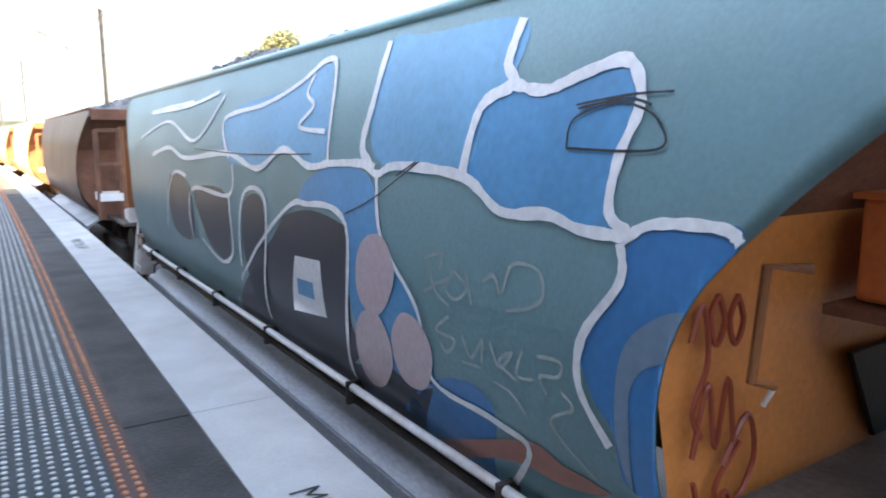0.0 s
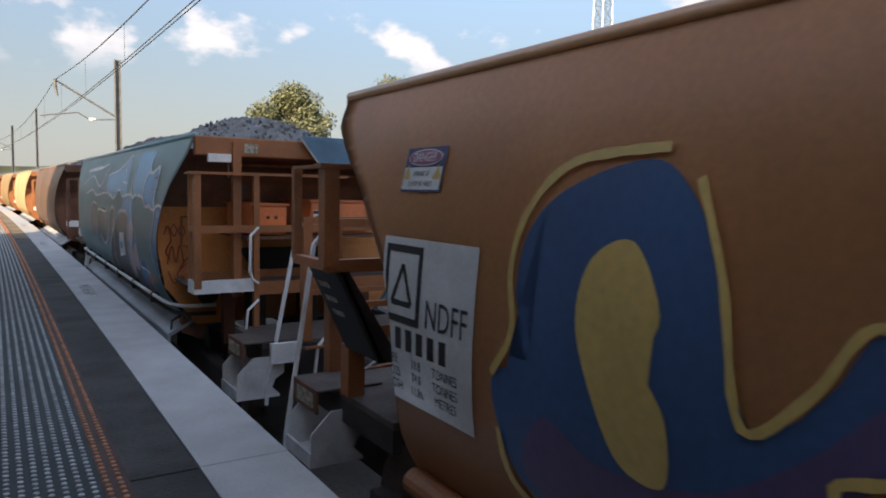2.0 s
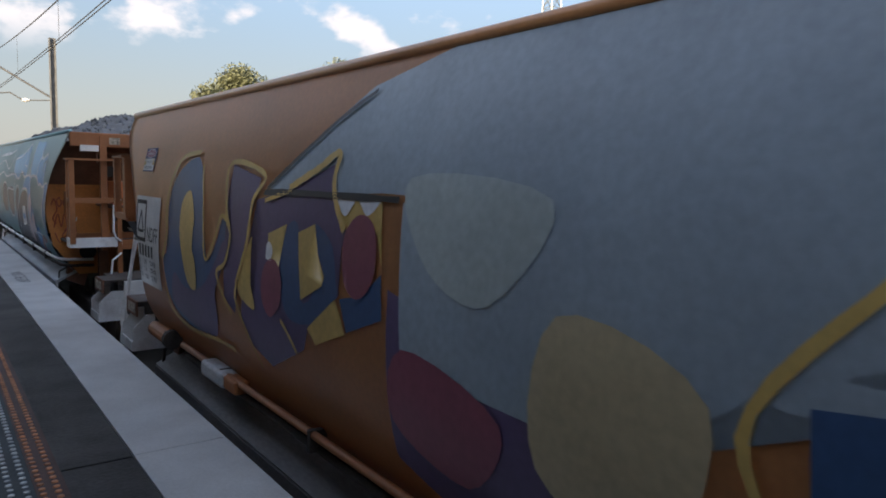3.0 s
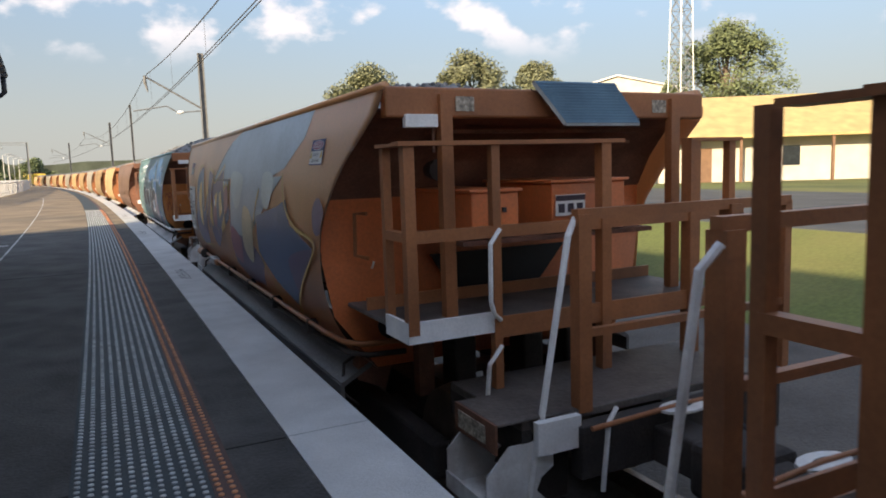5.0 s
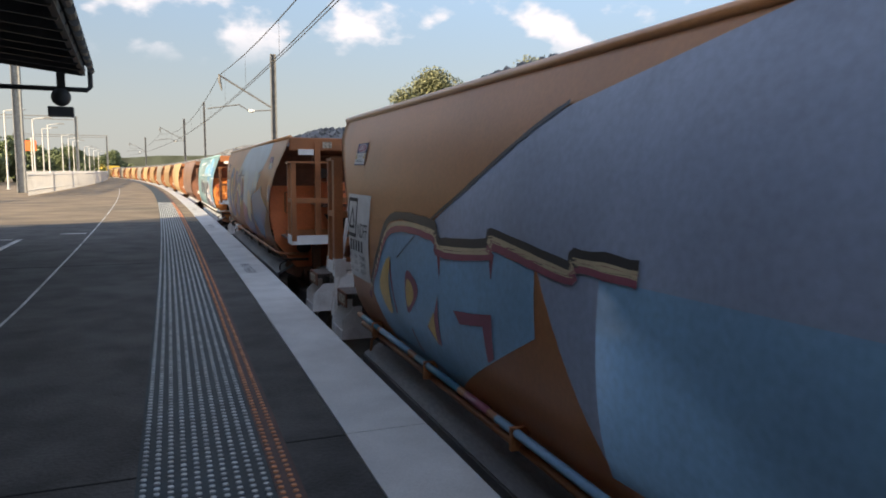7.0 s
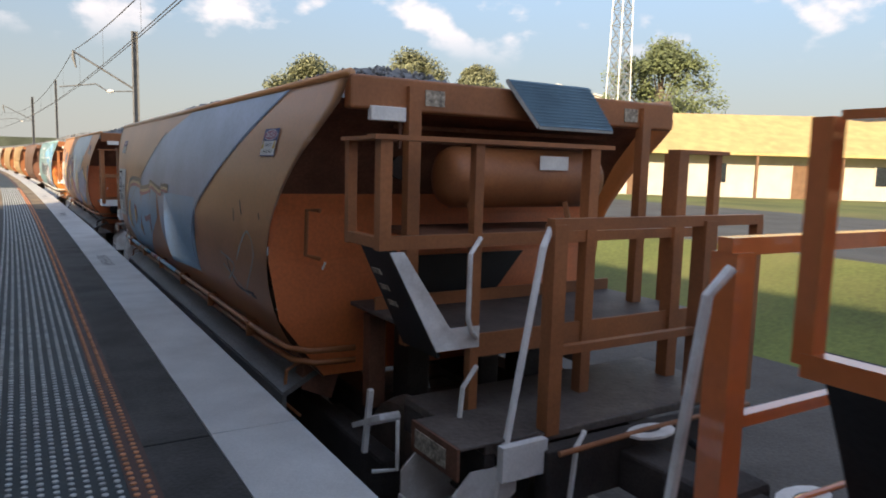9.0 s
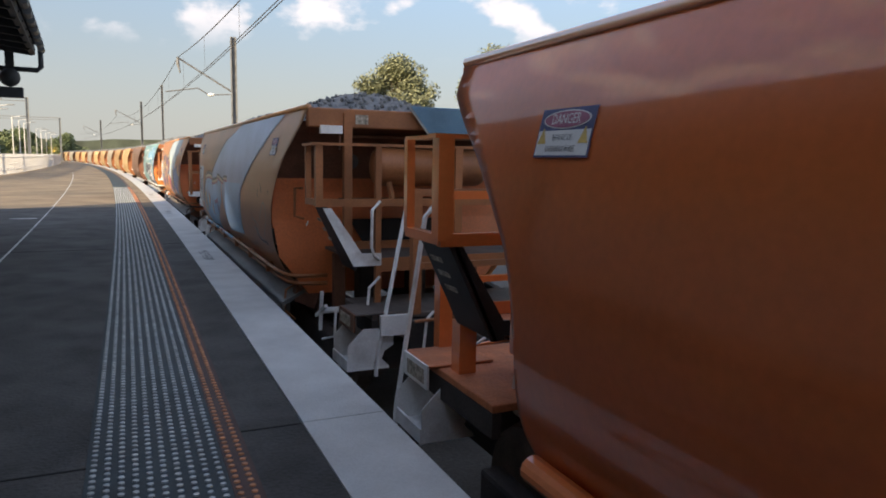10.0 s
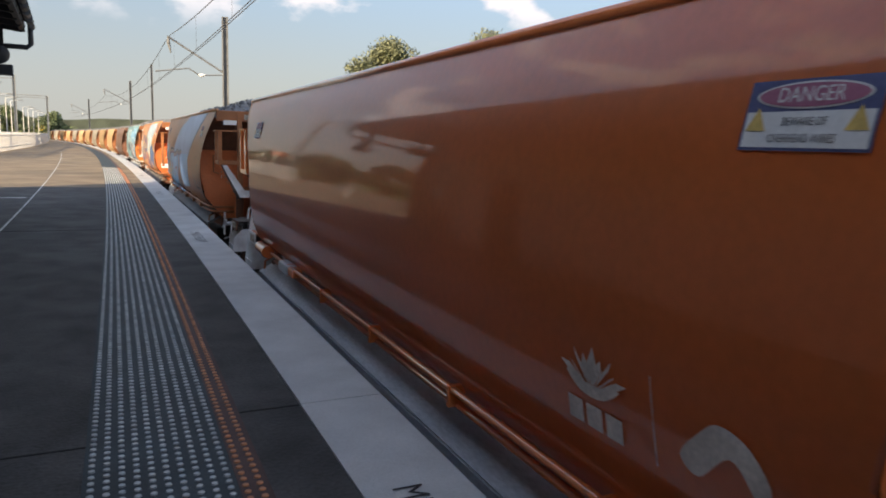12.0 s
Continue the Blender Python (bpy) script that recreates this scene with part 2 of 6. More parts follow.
def shift(y):
    return (-(y - BEND) ** 2 * CURVE / 2 if y > BEND else 0) + BEND ** 2 * CURVE / 2


def heading(y):
    return math.degrees((y - BEND) * CURVE) if y > BEND else 0.0


def along(y, lateral, z=0.0):
    """The place beside the track at y."""
    a = radians(heading(y))
    return Vector((TRACK + shift(y) + lateral * math.cos(a), y + lateral * math.sin(a), z))


def strip(bm, x0, x1, z0, z1, ys):
    """A bar that follows the platform's edge between two offsets from the camera's line."""
    rings = []
    for y in ys:
        a, b = along(y, x0 - TRACK), along(y, x1 - TRACK)
        rings.append([bm.verts.new((p.x, p.y, z)) for p, z in ((a, z0), (b, z0), (b, z1), (a, z1))])
    for r, s in zip(rings, rings[1:]):
        for k in range(4):
            bm.faces.new((r[k], r[(k + 1) % 4], s[(k + 1) % 4], s[k]))
    bm.faces.new(rings[0][::-1])
    bm.faces.new(rings[-1])
    bmesh.ops.recalc_face_normals(bm, faces=bm.faces[:])
    return bm


def steps(a, b, d=2.5):
    n = max(1, int(math.ceil((b - a) / d)))
    return [a + (b - a) * i / n for i in range(n + 1)]

# ---- ground, track and platform ----
bm = BM()
cross = ((-1500, -0.4), (-40, -0.4), (-16.2, -0.06), (-15.8, -1.35), (8.5, -1.35), (13.0, -0.15), (30, -0.08), (60, -0.08), (1500, 0.0))
cols = []
for y in (-1500, -300, -60, -20, 0, 20, 40, 70, 110, 190, 300, 700, 2500):
    cols.append([bm.verts.new((x + (shift(y) if abs(x) < 20 and -60 <= y <= 190 else shift(190) if abs(x) < 20 and y > 190 else 0), y, z)) for x, z in cross])
for a, b in zip(cols, cols[1:]):
    for i in range(len(cross) - 1):
        bm.faces.new((a[i], a[i + 1], b[i + 1], b[i]))
tagged(part("ground", bm, M_GRASS), "rough green and yellow grass beside the railway", "ground", kind="structure")

bm = BM()
strip(bm, 0.9, 9.0, -1.34, -1.22, steps(-60, 260, 4))
tagged(part("trackbed", bm, M_GRAVEL), "grey ballast bed under the railway track", "trackbed", kind="structure")
yard = BM()
slab(yard, [(13.0, -30, -0.14), (25, -30, -0.09), (25, 30, -0.09), (13.0, 30, -0.14)], (0, 0, -0.02))
slab(yard, [(9.2, -30, -1.16), (13.0, -30, -0.14), (13.0, 30, -0.14), (9.2, 30, -1.16)], (0, 0, -0.02))
bmesh.ops.translate(yard, verts=yard.verts, vec=(0, 0, 0.02))
tagged(part("yard", yard, mat("worn_asphalt_yard", (0.062, 0.066, 0.066), 0.9, scale=0.6, vary=0.3)), "worn grey asphalt yard beyond the track", "yard", kind="structure")

for side, nm in ((-0.7175, "rail"), (0.7175, "rail")):
    bm = BM()
    strip(bm, TRACK + side - 0.035, TRACK + side + 0.035, -DROP - 0.15, -DROP, steps(-60, 250, 4))
    tagged(part(nm, bm, M_RAIL), "worn steel running rail on the ballast", "rail", kind="structure")

JOINTS = [3.48 + 8.2 * i for i in range(-4, 24)]
bm = BM()
strip(bm, -16, 0.79, -1.3, 0.0, steps(-30, 20.4, 4))
tagged(part("platform", bm, M_ASPHALT), "dark worn asphalt platform surface", "platform", kind="structure")
# past the building's shadow the asphalt carries the sunlit tone as colour
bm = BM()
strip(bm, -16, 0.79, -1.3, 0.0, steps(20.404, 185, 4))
tagged(part("platform", bm, M_ASPHALT2), "brown asphalt platform surface with sunlight put into its colour", "platform", kind="structure")
coping = tagged(new("platform_edge"), "white painted concrete coping along the platform edge", "platform edge", kind="structure")
for a, b in zip(JOINTS, JOINTS[1:]):
    bm = BM()
    strip(bm, 0.794 + random.uniform(-.006, .006), 1.234, -0.22, 0.006, steps(a + 0.004, b - 0.004))
    part("coping_slab", bm, M_COPING, coping)
bm = BM()
strip(bm, 0.80, 1.13, -1.3, -0.23, steps(-30, 185, 4))
tagged(part("platform_wall", bm, M_CONCRETE), "grimy concrete wall under the platform edge", "platform wall", kind="structure")
for y in JOINTS[3:9]:
    bm = BM()
    strip(bm, 0.48, 0.785, 0.0, 0.003, [y - 0.006, y + 0.006])
    tagged(part("asphalt_joint", bm, M_CRACK), "thin dark joint across the asphalt", "joint", kind="structure")
for y, x0 in ((3.3, -3.5), (11.2, -3.5)):
    bm = BM()
    strip(bm, x0, -0.19, 0.0, 0.003, [y - 0.006, y + 0.006])
    tagged(part("asphalt_joint", bm, M_CRACK), "thin dark joint across the asphalt", "joint", kind="structure")

# tactile strip: twelve rows of studs, the two by the edge orange
PITCH = 0.0555
tactile = tagged(new("tactile_strip"), "dark blue tactile strip with steel studs and an orange border", "tactile strip", kind="structure")
bm = BM()
strip(bm, -0.2, 0.361, 0.0, 0.006, steps(-8, 120, 3))
part("base_strip", bm, M_TACT, tactile)
bm = BM()
strip(bm, 0.362, 0.478, 0.0, 0.006, steps(-8, 120, 3))
part("border_strip", bm, M_TACT_O, tactile, "orange border strip")


def stud_mesh():
    bm = BM()
    prof = ((0.0145, 0.0), (0.0125, 0.005), (0.008, 0.0055))
    rings = [[bm.verts.new((r * math.cos(k * math.pi / 4), r * math.sin(k * math.pi / 4), z)) for k in range(8)] for r, z in prof]
    for a, b in zip(rings, rings[1:]):
        for k in range(8):
            bm.faces.new((a[k], a[(k + 1) % 8], b[(k + 1) % 8], b[k]))
    bm.faces.new(rings[-1])
    return bm


def stud_field(rows, cols, material):
    src = stud_mesh()
    src.verts.index_update()
    src.verts.ensure_lookup_table()
    base = [v.co.copy() for v in src.verts]
    fc = [[v.index for v in f.verts] for f in src.faces]
    vs, fs = [], []
    for j in rows:
        y = 1.75 + j * PITCH
        for i in cols:
            o = along(y, -0.170 + i * PITCH - TRACK, 0.006)
            k = len(vs)
            vs += [tuple(o + c) for c in base]
            fs += [[k + q for q in f] for f in fc]
    src.free()
    me = bpy.data.meshes.new("studs")
    me.from_pydata(vs, [], fs)
    me.materials.append(material)
    ob = new("studs", me)
    ob.parent = tactile
    return tagged(ob, kind="stuff")


near = {}
for nm, m in (("steel", M_STUD), ("orange", M_STUD_O)):
    sb = stud_mesh()
    near[nm] = bpy.data.meshes.new("stud")
    sb.to_mesh(near[nm])
    sb.free()
    near[nm].materials.append(m)
for j in range(25):
    for i in range(12):
        ob = new("stud", near["steel" if i < 10 else "orange"])
        ob.parent = tactile
        ob.location = along(1.75 + j * PITCH, -0.170 + i * PITCH - TRACK, 0.006)
stud_field(range(25, 560), range(10), M_STUD)
stud_field(range(25, 560), range(10, 12), M_STUD_O)

# painted lines
bm = BM()
pts = [(along(y, -1.45 - 0.0165 * max(0.0, y - 8) - TRACK), y) for y in steps(-10, 60, 2)]
rows = [(bm.verts.new((p.x - 0.014, p.y, 0.003)), bm.verts.new((p.x + 0.014, p.y, 0.003))) for p, y in pts]
for a, b in zip(rows, rows[1:]):
    bm.faces.new((a[0], a[1], b[1], b[0]))
tagged(part("platform_line", bm, M_LINE), "faded thin white line along the platform", "line", kind="structure")
bm = BM()
strip(bm, -2.82, -2.72, 0.0, 0.003, steps(12.3, 15.9))
tagged(part("floor_mark", bm, M_LINE), "white painted bar on the platform asphalt", "floor mark", kind="structure")
bm = BM()
strip(bm, -4.0, -2.9, 0.0, 0.003, [15.85, 15.93])
tagged(part("floor_mark", bm, M_LINE), "white painted bar on the platform asphalt", "floor mark", kind="structure")
bm = BM()
strip(bm, -2.2, -1.7, 0.0, 0.003, [17.0, 17.12])
tagged(part("floor_mark", bm, M_LINE), "white painted bar on the platform asphalt", "floor mark", kind="structure")


def paint_text(text, size, m, parent, mtx, name="lettering", squash=1.0):
    """Flat lettering as a mesh."""
    cu = bpy.data.curves.new(name, "FONT")
    cu.body, cu.size, cu.align_x, cu.align_y = text, size, "CENTER", "CENTER"
    cu.resolution_u = 3
    tmp = bpy.data.objects.new("tmp", cu)
    scene.collection.objects.link(tmp)
    bpy.context.view_layer.update()
    me = bpy.data.meshes.new_from_object(tmp.evaluated_get(bpy.context.evaluated_depsgraph_get()))
    bpy.data.objects.remove(tmp)
    bm = BM()
    bm.from_mesh(me)
    bpy.data.meshes.remove(me)
    bmesh.ops.transform(bm, matrix=mtx @ Matrix.Diagonal((squash, 1, 1, 1)), verts=bm.verts)
    return part(name, bm, m, parent)


M_STENCIL = mat("worn_black_stencil", (0.03, 0.03, 0.035), 0.7, scale=14, vary=0.5, stain=(0.55, 0.55, 0.55), stain_amount=0.75)
for y in (1.95, 10.1, 18.3, 26.5):
    p = along(y, 0.965 - TRACK, 0.010)
    ob = paint_text("MIND THE GAP", 0.185, M_STENCIL if y > 5 else M_BLACKPAINT, None, Matrix.Translation(p) @ pose(0, 0, 0, 0, 0, heading(y) - 90), "edge_lettering", 0.8)
    ob.parent = coping
    ob["label"] = "black stencilled warning words"

# ---- station building and canopy ----
bld = tagged(new("station_building"), "station building with rendered wall, brick end and dark canopy", "building", kind="structure")
bld.matrix_world = pose(-1.57, 14.97, 0, 0, 0, 3.9)
WX, BY0, BY1, WH = -2.32, -55.0, 0.75, 4.6
bm = BM()
bx(bm, WX - 6.2, WX, BY0, -4.9, 0, WH)
part("rendered_wall", bm, M_RENDER, bld)
bm = BM()
bx(bm, WX - 6.2, WX, -3.4, -1.75, 0, WH)
part("rendered_wall", bm, M_RENDER, bld)
bm = BM()
bx(bm, WX - 6.2, WX - 0.05, -1.75, BY1 - 0.3, 0, WH)
part("brick_wall", bm, M_BRICK, bld, "brown brick end wall")
# solid black block: the doorway's inner shade is put into its colour
bm = BM()
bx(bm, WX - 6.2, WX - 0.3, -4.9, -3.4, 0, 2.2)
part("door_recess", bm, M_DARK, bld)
bm = BM()
bx(bm, WX - 0.18, WX - 0.03, -4.86, -4.76, 0, 2.15)
bx(bm, WX - 0.18, WX - 0.03, -3.52, -3.42, 0, 2.15)
bx(bm, WX - 0.18, WX - 0.03, -4.76, -3.52, 2.05, 2.15)
part("door_frame", bm, M_STEEL, bld)
bm = BM()
bx(bm, WX - 0.28, WX, -4.9, -3.4, 2.2, WH)
part("lintel_wall", bm, M_RENDER, bld)
bm = BM()
bx(bm, WX - 0.06, WX - 0.02, -1.35, -0.55, 0.3, 2.5)
part("window", bm, M_GLASS, bld)
bm = BM()
bx(bm, WX - 0.05, WX + 0.02, -1.42, -1.35, 0.25, 2.55)
bx(bm, WX - 0.05, WX + 0.02, -0.55, -0.48, 0.25, 2.55)
bx(bm, WX - 0.05, WX + 0.02, -1.35, -0.55, 2.5, 2.57)
part("window_frame", bm, M_STEEL, bld)
bm = BM()
bx(bm, WX - 0.3, WX + 0.06, BY1 - 0.3, BY1, 0, 3.4, 0.01)
part("corner_column", bm, M_SOFFIT, bld, "dark steel corner column")
bm = BM()
slab(bm, [(WX - 6.8, BY0, WH), (WX - 6.8, BY0, WH + 0.1), (WX - 3, BY0, WH + 1.4), (WX + 0.3, BY0, WH + 0.1), (WX + 0.3, BY0, WH)], (0, BY1 - BY0, 0))
part("roof", bm, M_ROOF, bld)
# corrugated canopy sheet, sloping up to the wall
bm = BM()
rows = []
for j in range(0, 441):
    y = -22.0 + j * 0.05
    w = 0.022 * math.sin(y * 2 * math.pi / 0.2)
    rows.append([(bm.verts.new((x, y, z + w)), bm.verts.new((x, y, z + w + 0.012))) for x, z in ((0.06, 3.32), (-1.2, 3.55), (WX - 0.2, 3.78))])
for a, b in zip(rows, rows[1:]):
    for i in range(2):
        bm.faces.new((a[i][0], a[i + 1][0], b[i + 1][0], b[i][0]))
        bm.faces.new((a[i][1], b[i][1], b[i + 1][1], a[i + 1][1]))
    bm.faces.new((a[0][0], b[0][0], b[0][1], a[0][1]))
part("canopy_sheet", bm, M_SOFFIT, bld, "dark corrugated canopy sheet")
for x, z in ((-0.12, 3.22), (-1.1, 3.42), (-2.0, 3.58)):
    bm = bx(BM(), x - 0.04, x + 0.04, -22, -0.15, z - 0.09, z + 0.06)
    part("purlin", bm, M_SOFFIT, bld)
for i in range(29):
    y = -0.35 - i * 0.75
    bm = BM()
    slab(bm, [(WX, y, 3.55), (WX, y, 3.35), (-0.12, y, 3.1), (-0.06, y, 3.22)], (0, 0.05, 0))
    part("canopy_bracket", bm, M_SOFFIT, bld)
bm = BM()
for i in range(30):
    y = -0.05 - i * 0.74
    tube(bm, [(0.02, y, 3.235), (0.02, y - 0.35, 3.235)], 0.06, 8)
part("gutter", bm, M_ROOF, bld, "segmented half-round gutter")
bm = tube(BM(), [(0.0, -0.12, 3.25), (0.0, -0.12, 2.93), (-0.06, -0.12, 2.87), (-1.55, -0.12, 2.87)], 0.045, 10)
part("pipe_arm", bm, M_SOFFIT, bld, "dark pipe under the canopy", True)
bm = bx(BM(), -2.35, -1.5, -0.2, -0.06, 2.72, 3.07, 0.01)
part("display_board", bm, M_DARK, bld, "dark hanging display board")
for x in (-2.1, -1.7):
    part("hanger", bar(BM(), (x, -0.13, 3.05), (x, -0.13, 3.6), 0.07), M_SOFFIT, bld)
bm = BM()
bmesh.ops.create_uvsphere(bm, u_segments=16, v_segments=10, radius=0.17, matrix=pose(-0.5, -0.12, 2.72))
part("camera_dome", bm, M_SOFFIT, bld, "dark round security camera", True)
bm = bx(bx(BM(), -0.72, -0.30, -0.24, 0.02, 2.36, 2.54, 0.01), -0.56, -0.42, -0.18, -0.06, 2.84, 3.2, 0.01)
part("speaker_box", bm, M_SOFFIT, bld)

# ---- wagons ----
PITCH_W = 12.498
HALF = 4.365
PROFILE = ((-0.12, 1.08), (0.0, 1.20), (0.13, 1.31), (0.3, 1.40), (0.5, 1.45), (0.75, 1.47), (1.0, 1.462), (1.3, 1.43), (1.6, 1.36), (1.85, 1.276))
CUT = ((-0.12, 0.80), (0.3, 0.84), (0.55, 0.87), (0.8, 0.85), (1.0, 0.77), (1.2, 0.60), (1.4, 0.39), (1.52, 0.22), (1.62, 0.09), (1.7, 0.0), (1.85, 0.0))


def smooth_at(table, z):
    """Smooth interpolation of a table of (z, value)."""
    zs = [p[0] for p in table]
    z = min(max(z, zs[0]), zs[-1])
    i = max(0, min(len(zs) - 2, int(np.searchsorted(zs, z, side="right")) - 1))
    p = [table[max(0, min(len(table) - 1, i + k))] for k in (-1, 0, 1, 2)]
    t = (z - p[1][0]) / (p[2][0] - p[1][0])
    h = p[2][0] - p[1][0]
    m1 = (p[2][1] - p[0][1]) / max(p[2][0] - p[0][0], 1e-6) * h
    m2 = (p[3][1] - p[1][1]) / max(p[3][0] - p[1][0], 1e-6) * h
    return (2 * t**3 - 3 * t**2 + 1) * p[1][1] + (t**3 - 2 * t**2 + t) * m1 + (-2 * t**3 + 3 * t**2) * p[2][1] + (t**3 - t**2) * m2


def hw(z):
    return smooth_at(PROFILE, z)


def cut(z):
    return smooth_at(CUT, z)


def side_bm(sign, ext=0.0):
    """One side sheet: even bays along the middle, the last bays following the cut-away ends."""
    bm = BM()
    zs = [-0.12 + 1.97 * i / 48 for i in range(49)]
    inner = HALF - 1.0
    rows = []
    for z in zs:
        e = HALF - cut(z)
        ys = [-e - ext + (e + ext - inner - ext) * j / 6 for j in range(6)] + [-inner - ext + (2 * inner + ext) * j / 16 for j in range(17)] + [inner + (e - inner) * (j + 1) / 6 for j in range(6)]
        rows.append([bm.verts.new((sign * hw(z), v, z + DROP)) for v in ys])
    for a, b in zip(rows, rows[1:]):
        for j in range(len(a) - 1):
            f = (a[j], a[j + 1], b[j + 1], b[j])
            bm.faces.new(f if sign > 0 else f[::-1])
    bmesh.ops.solidify(bm, geom=bm.faces[:], thickness=0.012)
    return bm


def flat_rims(ob):
    """Keeps the sheet smooth and its cut edges crisp."""
    me = ob.data
    me.polygons.foreach_set("use_smooth", [abs(p.normal.x) > 0.3 and p.area > 0.0009 for p in me.polygons])
    return ob


def wpart(name, bm, m, parent, label="", smooth=False):
    bmesh.ops.translate(bm, verts=bm.verts, vec=(0, 0, DROP))
    return part(name, bm, m, parent, label, smooth)


def end_panel(sgn):
    """The end sheet under the overhang: flat below, sloping out above."""
    bm = BM()
    rows = []
    for z, y in ((-0.12, 3.50), (0.3, 3.505), (0.7, 3.49), (1.0, 3.50), (1.15, 3.52)):
        w = hw(z) - 0.013
        rows.append([bm.verts.new((w * (2 * i / 8 - 1), sgn * y, z)) for i in range(9)])
    for a, b in zip(rows, rows[1:]):
        for i in range(8):
            bm.faces.new((a[i], a[i + 1], b[i + 1], b[i]) if sgn < 0 else (b[i], b[i + 1], a[i + 1], a[i]))
    return bm


def end_slope(sgn):
    bm = BM()
    rows = []
    for z, y in ((1.15, 3.525), (1.4, 3.72), (1.62, 3.98), (1.72, 4.30)):
        w = hw(z) - 0.013
        rows.append([bm.verts.new((w * (2 * i / 8 - 1), sgn * y, z)) for i in range(9)])
    for a, b in zip(rows, rows[1:]):
        for i in range(8):
            bm.faces.new((a[i], a[i + 1], b[i + 1], b[i]) if sgn < 0 else (b[i], b[i + 1], a[i + 1], a[i]))
    return bm


def heap(u, y, big):
    ends = max(0.0, 1 - abs(y / 4.2) ** 6)
    peaks = math.exp(-((y + 2.6) / 1.1) ** 2) + math.exp(-((y - 2.4) / 1.2) ** 2) + 0.75 * math.exp(-(y / 1.0) ** 2)
    return (1 - u * u) * ends * (0.16 + 0.34 * big * min(1.0, peaks))


def load_bm(rng, big):
    """Heaped stone: an uneven heap with loose stones on top."""
    bm = BM()
    nx, ny = 28, 120
    grid = []
    for j in range(ny + 1):
        y = -4.1 + 8.2 * j / ny
        row = []
        for i in range(nx + 1):
            u = i / nx * 2 - 1
            x = u * 1.24
            crown = heap(u, y, big)
            n = noise.noise(Vector((x * 6, y * 6, big * 7))) * 0.05 + noise.noise(Vector((x * 17, y * 17, big * 3))) * 0.035
            row.append(bm.verts.new((x, y, 1.70 + crown + n * 1.3)))
        grid.append(row)
    for a, b in zip(grid, grid[1:]):
        for i in range(nx):
            bm.faces.new((a[i], a[i + 1], b[i + 1], b[i]))
    ico = BM()
    bmesh.ops.create_icosphere(ico, subdivisions=1, radius=1.0)
    ico.verts.index_update()
    base = [v.co.copy() for v in ico.verts]
    tris = [[v.index for v in f.verts] for f in ico.faces]
    ico.free()
    for _ in range(1500):
        u, y = rng.uniform(-0.95, 0.95), rng.uniform(-4.0, 4.0)
        crown = heap(u, y, big)
        s = rng.uniform(0.018, 0.045)
        m = pose(u * 1.24, y, 1.71 + crown + 0.01, rng.uniform(0, 90), rng.uniform(0, 90), rng.uniform(0, 90)) @ Matrix.Diagonal((s, s * rng.uniform(0.6, 1), s * rng.uniform(0.5, 0.9), 1))
        vs = [bm.verts.new(m @ c) for c in base]
        for t in tris:
            bm.faces.new([vs[i] for i in t])
    return bm


def box_part(name, a, m, parent, label="", bev=0.008):
    return wpart(name, bx(BM(), *a, bev), m, parent, label)


def wagon(colours, ends=("deck", "deck"), seed=1, tank=False, detail=True, label="", load=1.0, ext=0.0, reach=0.0, sill=None):
    """A ballast hopper wagon. It rolls along +y; the platform lies at -x."""
    rng = random.Random(seed)
    m_side, m_end, m_frame = colours
    root = tagged(new("hopper_wagon"), label, "hopper wagon", group="train wagons")
    for s in (-1, 1):
        flat_rims(part("side_sheet", side_bm(s, ext), m_side, root))
        # rolled rim along the top
        bm = tube(BM(), [(s * 1.27, -HALF - ext, 1.85), (s * 1.27, HALF, 1.85)], 0.028, 8)
        wpart("top_rim", bm, m_side, root, smooth=True)
        bm = BM()
        e = -3.5 - ext
        slab(bm, [(s * 1.10, e, -0.06), (s * 1.36, e, -0.20), (s * 1.34, e, -0.23), (s * 1.07, e, -0.08)], (0, 3.5 - e, 0))
        bx(bm, s * 1.335, s * 1.365, e, 3.5, -0.34, -0.215)
        wpart("side_sill", bm, sill or M_SILL, root, "grey steel side sill")
        bm = BM()
        bx(bm, s * 0.55, s * 0.75, -5.5, 5.5, -0.55, -0.3)
        wpart("main_sill", bm, M_GRIME, root)
    wpart("stone_load", load_bm(rng, load), M_BALLAST, root, "heaped grey ballast stone")
    for s in (-1, 1):
        wpart("end_sheet", end_panel(s), m_end, root)
        wpart("end_slope", end_slope(s), M_RUST, root)
        bm = BM()
        bx(bm, -1.285, 1.285, s * 4.30, s * 4.40, 1.66, 1.845, 0.015)
        wpart("end_beam", bm, m_frame, root)
    for s, style in zip((-1, 1), ends):
        end_gear(root, s, style, m_frame, m_end, rng, tank and s < 0, detail, reach)
    for y in (-3.6, 3.6):
        bogie(root, y)
    if ext:
        for c in root.children:
            if c.name.split('.')[0] not in ('side_sheet', 'top_rim', 'stone_load', 'side_sill', 'main_sill', 'bogie', 'wheelset') and max(v.co.y for v in c.data.vertices) < -3:
                c.location.y -= ext
    return root


